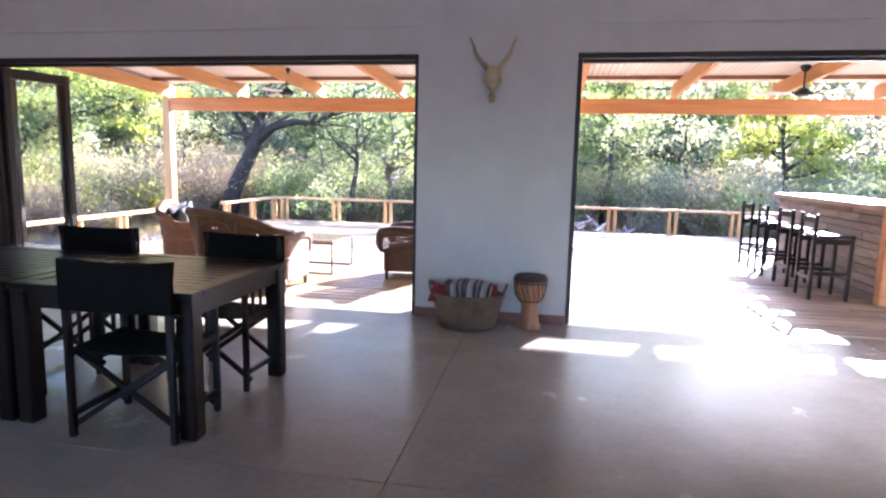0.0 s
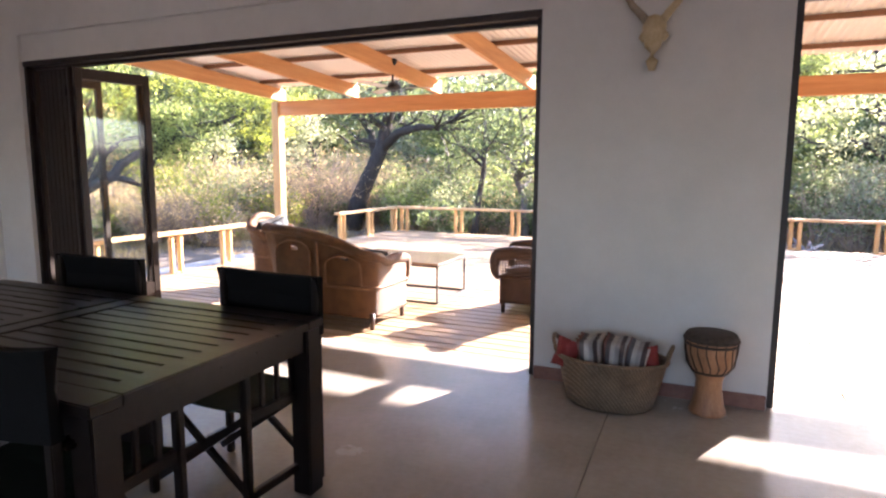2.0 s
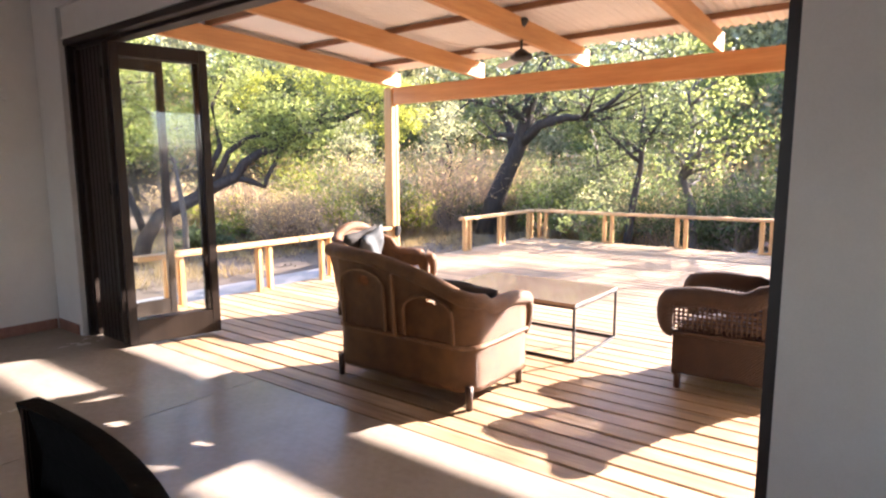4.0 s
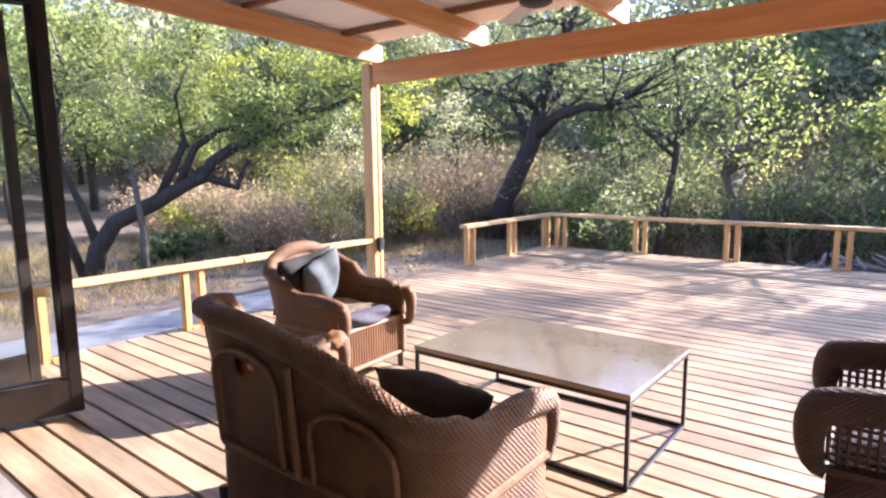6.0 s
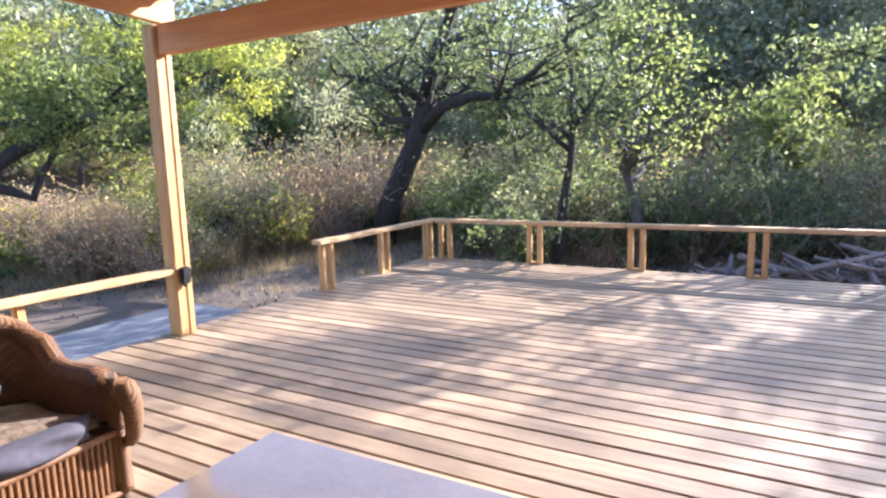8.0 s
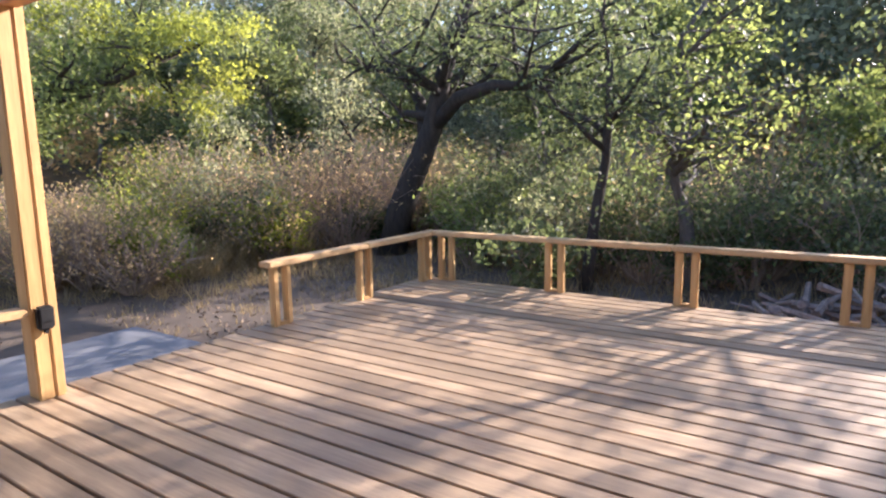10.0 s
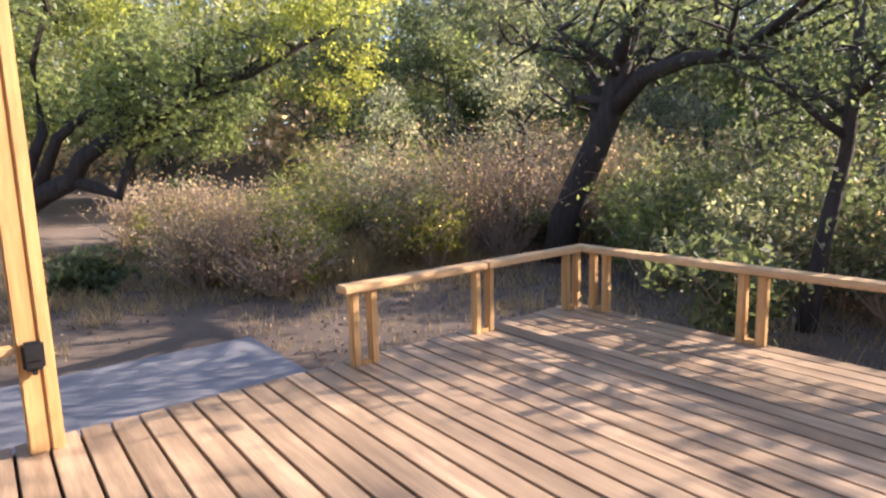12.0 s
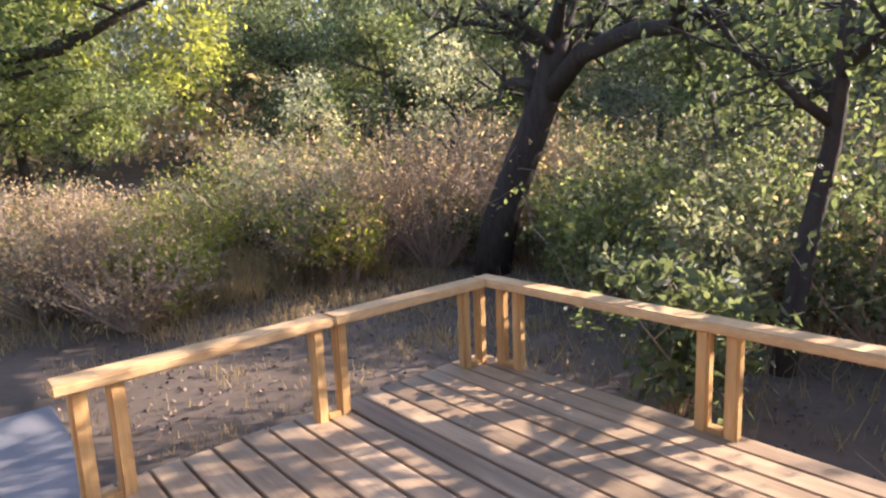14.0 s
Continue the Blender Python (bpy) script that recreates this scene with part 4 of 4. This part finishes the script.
bm = bmesh.new()
rad = [0.1, 2, 4] + [5 + 0.45 * i for i in range(44)] + [26, 28, 31, 35, 40, 46, 54, 64, 80, 110, 160, 260, 500, 1000, 2200]
ns = 120
rings = []
for r in rad:
    ring = []
    for k in range(ns):
        a = 2 * math.pi * k / ns
        x, y = -1 + r * math.cos(a), 6 + r * math.sin(a)
        ring.append(bm.verts.new((x, y, ground_z(x, y) if r > 12 or x < -6.2 or y > 12.3 else GZ - 0.08)))
    rings.append(ring)
for r0, r1 in zip(rings, rings[1:]):
    for k in range(ns):
        bm.faces.new((r0[k], r0[(k + 1) % ns], r1[(k + 1) % ns], r1[k]))
bm.faces.new(rings[0][::-1])
structure("ground", bm, M_SAND, "sandy ground with dry litter under bush trees", "ground").data.polygons.foreach_set("use_smooth", [True] * ((len(rad) - 1) * ns + 1))
bm = boxes((-8.35, -6.0, -4.0, 9.88, GZ - 0.2, GZ + 0.055), bevel=0.012)
structure("pavement", bm, M_SLAB, "smooth grey concrete slab beside the deck", "pavement")

# ---- the deck ----
deck = thing("deck", "timber deck of wide grooved boards, sun-bleached", "deck", pose(0, 0, 0), kind="structure")
PITCH = 0.1435
rows_n = int((DY1 - Y1) / PITCH)
random.seed(3)
cuts = ([-5.95, 2.9, 7.2], [-5.95, 1.4, 5.3, 7.2], [-5.95, 3.9, 7.2])
shared = {}
for i in range(rows_n):
    y = Y1 + 0.016 + PITCH * i
    row = cuts[i % 3]
    for a, b in zip(row, row[1:]):
        ln = round(b - a - 0.004, 4)
        if ln not in shared:
            shared[ln] = finish("deck_board", boxes((0, ln, 0, PITCH - 0.014, -0.032, 0), bevel=0.004), M_DECK)
        ob = new("deck_board", shared[ln])
        ob.location = (a + random.uniform(-0.012, 0.0) * (a < -5.9), y, DZ + random.uniform(-0.0015, 0.0015))
        ob.parent = deck
# one dark sheet below all boards, puts the shade of the gaps into colour
part("dark_underlay", boxes((-5.88, 7.15, Y1 + 0.05, DY1 - 0.06, DZ - 0.20, DZ - 0.060)), M_ROPE, deck)
part("edge_board", boxes((-5.938, -5.904, Y1 + 0.03, DY1 - 0.03, DZ - 0.30, DZ - 0.034), bevel=0.004), M_RAIL, deck)
part("edge_board", boxes((-5.88, 7.15, DY1 - 0.058, DY1 - 0.026, DZ - 0.30, DZ - 0.034), bevel=0.004), M_RAIL, deck)
random.seed(4)
for i in range(10):
    for x, y in ((-5.8, 4.2 + 0.95 * i), (-5.8 + 1.3 * i, 11.95)):
        if y < 11.99:
            part("pile", boxes((x - 0.05, x + 0.05, y - 0.05, y + 0.05, GZ - 0.2, DZ - 0.205)), M_POST, deck)

# ---- plants ----
SUNCAP = 0.46
rng = np.random.default_rng(11)


def leaf_cloud(centres, sigma, count, size, slim=0.5, flat=0.8):
    """Many small folded leaves scattered round the centres; returns vertices and quads."""
    c = np.asarray(centres)[rng.integers(0, len(centres), count)]
    s = np.asarray(sigma) if np.ndim(sigma) else np.full(3, sigma)
    p = c + rng.normal(0, 1, (count, 3)) * s * np.array([1, 1, flat])
    a = rng.normal(0, 1, (count, 3)); a /= np.linalg.norm(a, axis=1, keepdims=True)
    b = np.cross(a, rng.normal(0, 1, (count, 3))); b /= np.linalg.norm(b, axis=1, keepdims=True) + 1e-9
    nrm = np.cross(a, b)
    ln = size * rng.uniform(0.55, 1.35, (count, 1)); wd = ln * slim
    v = np.empty((count, 4, 3))
    v[:, 0] = p - a * ln * 0.5
    v[:, 1] = p + b * wd * 0.5 + nrm * wd * 0.18
    v[:, 2] = p + a * ln * 0.5
    v[:, 3] = p - b * wd * 0.5 + nrm * wd * 0.18
    return v.reshape(-1, 3), np.arange(count * 4).reshape(-1, 4)


def limb(start, direction, length, steps, droop=0.0, wobble=0.3):
    p, d = np.array(start, float), np.array(direction, float)
    d /= np.linalg.norm(d)
    pts = [p.copy()]
    for _ in range(steps):
        d = d + rng.normal(0, wobble, 3) * 0.5 + np.array([0, 0, -droop])
        d /= np.linalg.norm(d)
        p = p + d * length / steps
        pts.append(p.copy())
    return pts, d


def tree(base, height, r0, leaves, size, mat, label, bark=None, trunk=None, extra=(), limbs=8, reach=0.55, sigma=0.38, lean=(0, 0), low=0.35, group="bush trees", twiggy=0):
    """A tapered trunk, limbs and twigs, and a ragged crown of clumps round the twig ends."""
    bx, by = base
    t = thing("tree", label, "tree", pose(bx, by, ground_z(bx, by) - 0.05), group)
    wood = bmesh.new()
    if trunk is None:
        n = 7
        trunk = [(lean[0] * (k / n) ** 1.4 + rng.normal(0, 0.06) * k * 0.5, lean[1] * (k / n) ** 1.4 + rng.normal(0, 0.06) * k * 0.5, height * 0.78 * k / n) for k in range(n + 1)]
    lines = [(trunk, r0)] + [(e, r0 * 0.5) for e in extra]
    tips, spread = [], height * reach
    for line, rr in lines:
        k = len(line)
        tube(wood, line, [rr * (1 - 0.80 * i / (k - 1)) for i in range(k)], 10)
        top = np.array(line[-1])
        for q in range(limbs if line is trunk else max(3, limbs // 2)):
            u = rng.uniform(low, 1.0)
            i = min(int(u * (k - 1)), k - 2)
            s = np.array(line[i]) + (np.array(line[i + 1]) - np.array(line[i])) * (u * (k - 1) - i)
            a = rng.uniform(0, 2 * math.pi)
            ln = spread * rng.uniform(0.55, 1.0) * (1.15 - 0.5 * u)
            pts, d = limb(s, (math.cos(a), math.sin(a), rng.uniform(0.15, 0.9)), ln, 5, 0.02)
            rb = rr * (1 - 0.8 * u) * 0.5 + 0.012
            tube(wood, pts, [rb * (1 - 0.8 * j / 5) for j in range(6)], 6)
            tips += [pts[3], pts[4], pts[5]]
            for w in range(4 + twiggy):
                j = rng.integers(2, 6)
                a2 = rng.uniform(0, 2 * math.pi)
                tw, _ = limb(pts[j], (math.cos(a2), math.sin(a2), rng.uniform(-0.3, 0.8)), ln * rng.uniform(0.25, 0.5), 3, 0.03)
                tube(wood, tw, [rb * 0.35, rb * 0.28, rb * 0.18, 0.003], 4, False)
                tips += [tw[2], tw[3]]
    part("trunk", wood, bark or M_BARK, t, smooth=True)
    if leaves:
        v, f = leaf_cloud(tips, sigma, leaves, size)
        cr = new("crown", fast_mesh("crown", v, f, mat)); cr.parent = t
    return t


def shrub(x, y, h, w, leaves, size, mat, label, stems=14, category="shrub", name="shrub", group="shrubs"):
    t = thing(name, label, category, pose(x, y, ground_z(x, y) - 0.03), group)
    bm = bmesh.new()
    tips = []
    for _ in range(stems):
        a, o = rng.uniform(0, 2 * math.pi), rng.uniform(0.1, 1.0)
        pts, _d = limb((0.1 * w * math.cos(a), 0.1 * w * math.sin(a), 0), (o * w / h * math.cos(a), o * w / h * math.sin(a), 1), h * rng.uniform(0.7, 1.05), 4, 0.02, 0.35)
        tube(bm, pts, [0.016, 0.013, 0.010, 0.007, 0.003], 4, False)
        tips += pts[2:]
        for _k in range(2):
            tw, _d = limb(pts[rng.integers(1, 4)], (rng.normal(), rng.normal(), 0.8), h * 0.35, 2)
            tube(bm, tw, [0.007, 0.005, 0.002], 3, False)
            tips += tw[1:]
    part("stem", bm, M_TWIG, t)
    if leaves:
        v, f = leaf_cloud(tips, 0.075 * max(h, w), leaves, size)
        cr = new("foliage", fast_mesh("foliage", v, f, mat)); cr.parent = t
    return t


# the crooked tree west of the deck, its hooked limb reaching towards the veranda
crooked = tree((-11.75, 7.2), 4.4, 0.16, 15000, 0.075, M_LG, "crooked dark-barked tree with a hooked limb and fine green leaves",
               trunk=[(0, 0, 0), (0.08, 0.12, 0.55), (0.24, 0.34, 0.98), (0.63, 0.89, 1.32), (0.87, 1.22, 1.57), (1.08, 1.51, 1.73), (1.16, 1.63, 1.98), (1.35, 1.9, 2.2), (1.63, 2.27, 2.36),
                      (1.8, 2.52, 2.55), (1.97, 2.76, 2.82), (2.33, 3.25, 2.9), (2.55, 3.5, 3.05), (2.9, 3.9, 3.3)],
               extra=([(1.08, 1.51, 1.73), (1.26, 1.76, 1.63), (1.38, 1.94, 1.53), (1.46, 2.04, 1.83), (1.56, 2.19, 2.14), (1.67, 2.34, 2.5), (1.6, 2.3, 2.9)],
                      [(0.81, 1.14, 1.5), (1.01, 1.42, 2.22), (1.24, 1.74, 2.51), (1.67, 2.34, 2.6), (1.9, 2.2, 3.1)],
                      [(0.09, 0.14, 0.55), (-0.02, -0.02, 1.24), (-0.15, -0.2, 1.87), (-0.17, -0.22, 2.74), (-0.05, -0.06, 3.35), (-0.16, -0.2, 4.1)],
                      [(-0.05, -0.08, 0.1), (-0.29, -0.39, 1.43), (-0.33, -0.44, 2.31), (-0.6, -0.8, 3.7)],
                      [(0.63, 0.89, 1.32), (0.9, 1.3, 2.3), (0.7, 1.3, 3.1), (1.1, 1.6, 4.1)]),
               limbs=12, reach=0.32, sigma=0.17, low=0.62, twiggy=3)
# sprays in a yellower leaf colour that carries the sunlight on them
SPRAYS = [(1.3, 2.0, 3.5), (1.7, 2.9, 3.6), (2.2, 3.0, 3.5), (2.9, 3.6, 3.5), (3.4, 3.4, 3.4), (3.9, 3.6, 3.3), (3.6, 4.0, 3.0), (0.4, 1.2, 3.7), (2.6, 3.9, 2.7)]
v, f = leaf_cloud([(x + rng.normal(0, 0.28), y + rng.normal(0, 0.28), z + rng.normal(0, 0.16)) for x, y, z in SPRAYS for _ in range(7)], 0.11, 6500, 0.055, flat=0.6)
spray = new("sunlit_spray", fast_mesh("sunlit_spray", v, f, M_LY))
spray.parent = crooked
tagged(spray, "yellow-green sprays of leaves with sunlight put into their colour")
slim = tree((-11.0, 7.75), 3.2, 0.075, 2200, 0.06, M_LG, "slim pale-barked sapling beside the crooked tree", bark=M_BARKG,
            trunk=[(0, 0, 0), (0.0, 0.02, 0.9), (-0.06, -0.08, 2.0), (-0.22, -0.28, 2.9)], limbs=7, reach=0.3, sigma=0.16, low=0.6)
# the large leaning tree beyond the deck corner
tree((-9.25, 15.6), 6.4, 0.30, 8000, 0.095, M_LD, "large dark leaning tree behind the deck corner",
     trunk=[(0, 0, 0), (0.25, 0, 0.9), (0.65, 0, 1.7), (1.05, 0, 2.45), (1.25, 0, 3.2), (1.5, 0.1, 4.1), (1.9, 0.2, 5.0), (2.2, 0.2, 5.8)],
     extra=([(1.1, 0, 2.5), (1.7, -0.1, 2.95), (2.4, -0.1, 3.1), (3.0, -0.1, 3.05), (3.6, 0, 3.45), (4.4, 0, 4.1)], [(0.9, 0, 2.1), (0.5, 0.4, 3.0), (-0.3, 0.6, 3.9), (-1.0, 0.5, 4.8)]),
     limbs=15, reach=0.42, sigma=0.18, low=0.42, twiggy=3)
NEAR = [  # x, y, height, leaves, leaf size, material, words
    (-11.8, 17.6, 4.2, 2600, 0.10, M_LGREY, "grey-green"), (-6.6, 17.2, 5.4, 5200, 0.10, M_LD, "dark green"), (-4.75, 14.2, 5.4, 2600, 0.085, M_LD, "dark green"), (-3.55, 14.7, 5.0, 2000, 0.085, M_LG, "green"),
    (-2.2, 17.6, 4.5, 4400, 0.10, M_LG, "green"), (0.2, 16.8, 6.4, 4800, 0.10, M_LD, "dark green"), (2.4, 18.2, 7.0, 5200, 0.10, M_LG, "green"),
    (4.8, 16.8, 7.0, 6200, 0.10, M_LGREY, "sparse grey-green"), (7.6, 18.2, 6.2, 6500, 0.11, M_LY, "yellow-green"), (10.6, 16.2, 5.2, 8000, 0.11, M_LG, "green"),
    (-15.2, 16.4, 3.8, 2200, 0.10, M_LGREY, "grey-green"), (-17.5, 12.0, 5.6, 9000, 0.10, M_LG, "green"), (-18.6, 7.0, 5.6, 9000, 0.10, M_LD, "dark green"),
    (-15.8, 4.6, 5.4, 9000, 0.10, M_LG, "green"), (-13.0, 1.0, 5.4, 7000, 0.11, M_LG, "green")]
for x, y, h, nl, s, mt, word in NEAR:
    tree((x, y), h, rng.uniform(0.08, 0.14), nl, s, mt, "slender bush tree with %s leaves" % word, bark=M_BARKG if rng.random() < 0.2 else M_BARK,
         limbs=13, reach=0.36, sigma=0.17, twiggy=2, lean=(rng.normal(0, 0.5), rng.normal(0, 0.4)), low=0.36)
for k in range(34):
    a = radians(rng.uniform(38, 205))
    r = rng.uniform(18, 30)
    x, y = -1 + r * math.cos(a) * 1.1, 5 + r * math.sin(a)
    if x > -14 and y < 19:
        y = 20 + rng.uniform(0, 9)
    h = rng.uniform(6.6, 9.0)
    if x > -18:
        h = min(h, max(3.4, SUNCAP * (y - 11.0) if x > -8 else 0.42 * (y - 10.0)))
    tree((x, y), h, rng.uniform(0.09, 0.15), 9500, 0.14, [M_LG, M_LGREY, M_LGREY, M_LD, M_LG][rng.integers(0, 5)], "bush tree in the thicket behind the deck",
         bark=M_BARKG if rng.random() < 0.5 else M_BARK, limbs=12, reach=0.36, sigma=0.28, twiggy=2, lean=(rng.normal(0, 0.5), rng.normal(0, 0.4)), low=0.2, group="thicket trees")

# shrubs: dry brown thicket, yellow-green and dark ones
random.seed(8)
for k in range(150):
    if k % 3 == 0:
        x, y = rng.uniform(-17, -10.2), rng.uniform(10.2, 15.5)
    else:
        x, y = rng.uniform(-12, 12), rng.uniform(14.6, 19)
    if -3.2 < x < 3.6 and y < 16 and k % 3:
        y += 1.6
    if -9.9 < x < -7.9 and y < 15.5:                     # the leaning trunk stands clear
        x -= 3.0
    kind = max(0, rng.integers(-3, 6)) if x < -8.5 else int(rng.choice([0, 0, 3, 3, 3, 4, 5, 5]))
    mt, word = [(M_LB, "dry brown"), (M_LB, "dry brown"), (M_LY, "yellow-green"), (M_LGREY, "grey-green"), (M_LD, "dark green"), (M_LG, "green")][kind]
    h = rng.uniform(1.0, 2.5) if kind > 1 else rng.uniform(1.3, 2.8)
    if x < -10 and y < 13.6:
        h *= 0.6
    elif x > -10:
        h = min(h, 0.40 * (y - 10.6))
    shrub(x, y, h, h * rng.uniform(0.6, 0.9), 2000 if kind > 1 else 1300, 0.085 if kind > 1 else 0.06, mt, "%s shrub with thin stems" % word, stems=18 if kind > 1 else 60)
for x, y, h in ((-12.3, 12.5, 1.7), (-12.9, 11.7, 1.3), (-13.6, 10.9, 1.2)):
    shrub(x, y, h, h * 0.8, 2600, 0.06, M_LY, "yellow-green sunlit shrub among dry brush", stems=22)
shrub(-12.3, 8.9, 0.7, 0.8, 1500, 0.13, M_LD, "low dark glossy-leaved bush on the sand", stems=16)
for x, y, h in ((-4.2, 15.1, 1.7), (-2.9, 15.4, 1.7), (-5.6, 15.8, 1.8), (-1.6, 15.2, 1.6), (-6.9, 16.3, 1.9)):
    shrub(x, y, h, h * 0.75, 3200, 0.08, M_LD, "dense dark green shrub under the trees", stems=20)
shrub(-5.0, 13.0, 1.1, 0.7, 1500, 0.10, M_LD, "dark green bush just below the deck", stems=14)

# far woods and dry grass
v, f = [], []
cs = []
for k in range(760):
    a = radians(rng.uniform(15, 215)); r = rng.uniform(31, 62)
    x, y = -1 + r * math.cos(a), 6 + r * math.sin(a)
    cs.append((x, y, ground_z(x, y) + rng.uniform(0.5, 0.27 * r + 1.5)))
for k in range(110):                                   # a closed stand of trees due north
    a = radians(rng.uniform(78, 104)); r = rng.uniform(33, 48)
    cs.append((-1 + r * math.cos(a), 6 + r * math.sin(a), rng.uniform(3.0, 0.34 * r)))
v, f = leaf_cloud(cs, np.array([1.9, 1.9, 1.5]), 320000, 0.42)
ob = new("far_woods", fast_mesh("far_woods", v, f, M_LGREY))
tagged(ob, "hazy grey-green woods on the slope beyond the thicket", "woods", kind="stuff")
v, f = leaf_cloud([(c[0] * 0.9, c[1] * 0.92, c[2] * 0.45) for c in cs], np.array([1.6, 1.6, 0.9]), 80000, 0.36)
ob = new("far_thicket", fast_mesh("far_thicket", v, f, M_LB))
tagged(ob, "dry brown thicket under the far woods", "thicket", kind="stuff")


def grass(name, label, n, where, hmin, hmax):
    p = np.array([where() for _ in range(n // 9)])
    p = p[rng.integers(0, len(p), n)] + np.c_[rng.normal(0, 0.09, (n, 2)), np.zeros(n)]
    a = rng.uniform(0, 2 * np.pi, n)
    h = rng.uniform(hmin, hmax, n)
    w = 0.004 + 0.004 * rng.random(n)
    lean = rng.normal(0, 0.45, (n, 2)) * h[:, None]
    dx = np.c_[np.cos(a), np.sin(a)] * w[:, None]
    v = np.zeros((n, 4, 3))
    v[:, 0, :2] = p[:, :2] - dx; v[:, 1, :2] = p[:, :2] + dx
    v[:, 2, :2] = p[:, :2] + lean + dx * 0.3; v[:, 3, :2] = p[:, :2] + lean - dx * 0.3
    v[:, :2, 2] = p[:, 2:3] - 0.02; v[:, 2:, 2] = (p[:, 2] + h)[:, None]
    ob = new(name, fast_mesh(name, v.reshape(-1, 3), np.arange(n * 4).reshape(-1, 4), M_GRASS))
    tagged(ob, label, "grass", kind="stuff")


def spot_west():
    while True:
        x, y = rng.uniform(-17, -9.2), rng.uniform(3, 15)
        if noise.noise((x * 0.35, y * 0.35, 7)) > -0.1 or x < -11:
            return x, y, ground_z(x, y)


def spot_north():
    x, y = rng.uniform(-11, 12), rng.uniform(12.9, 20)
    return x, y, ground_z(x, y)


grass("dry_grass", "straw-coloured dry grass tufts on the sand", 26000, spot_west, 0.04, 0.2)
def spot_straw():
    x, y = rng.uniform(-16, -10.4), rng.uniform(11.2, 14.6)
    return x, y, ground_z(x, y)


grass("tall_straw", "tall straw-coloured grass among the dry shrubs", 15000, spot_straw, 0.2, 0.62)
grass("dry_grass_north", "sparse straw-coloured grass under the trees", 16000, spot_north, 0.05, 0.25)
bpy.data.objects["dry_grass_north"].name = "dry_grass"
def spot_edge():
    x, y = (rng.uniform(-9.6, -6.2), rng.uniform(9.9, 14.5)) if rng.random() < 0.6 else (rng.uniform(-11, 2), rng.uniform(12.4, 15))
    return x, y, ground_z(x, y)


grass("dry_grass_edge", "short dry grass and straw round the deck corner", 2600, spot_edge, 0.02, 0.11)
bpy.data.objects["dry_grass_edge"].name = "dry_grass"
v, f = leaf_cloud([spot_west() for _ in range(900)] + [spot_edge() for _ in range(200)] + [spot_north() for _ in range(1500)], np.array([0.4, 0.4, 0.012]), 30000, 0.055)
ob = new("leaf_litter", fast_mesh("leaf_litter", v, f, M_LITTER))
tagged(ob, "scattered dry brown leaves on the sand", "leaf litter", kind="stuff")

# the heap of cut branches beyond the railing
heap = thing("woodpile", "long heap of grey cut branches and logs beyond the railing", "woodpile", pose(0, 0, 0))
random.seed(21)
for k in range(150):
    x = random.uniform(-2.7, 3.2)
    e = max(0.1, 1 - abs(x - 0.5) / 3.6)
    y, zz = 13.75 + random.gauss(0, 0.26), GZ + 0.05 + random.random() ** 1.2 * 0.72 * e
    ln, a, b = random.uniform(0.35, 0.95), random.uniform(0, math.pi), random.gauss(0.0, 0.25)
    d = Vector((math.cos(a) * math.cos(b), math.sin(a) * math.cos(b), math.sin(b)))
    q = d.cross(Vector((0, 0, 1))) * random.uniform(-0.06, 0.06)
    c = Vector((x, y, zz)); r = random.uniform(0.018, 0.05)
    bm = bmesh.new(); tube(bm, [c - d * ln / 2, c + q, c + d * ln / 2], [r, r * 0.9, r * 0.6], 6)
    part("log", bm, M_LOG, heap)
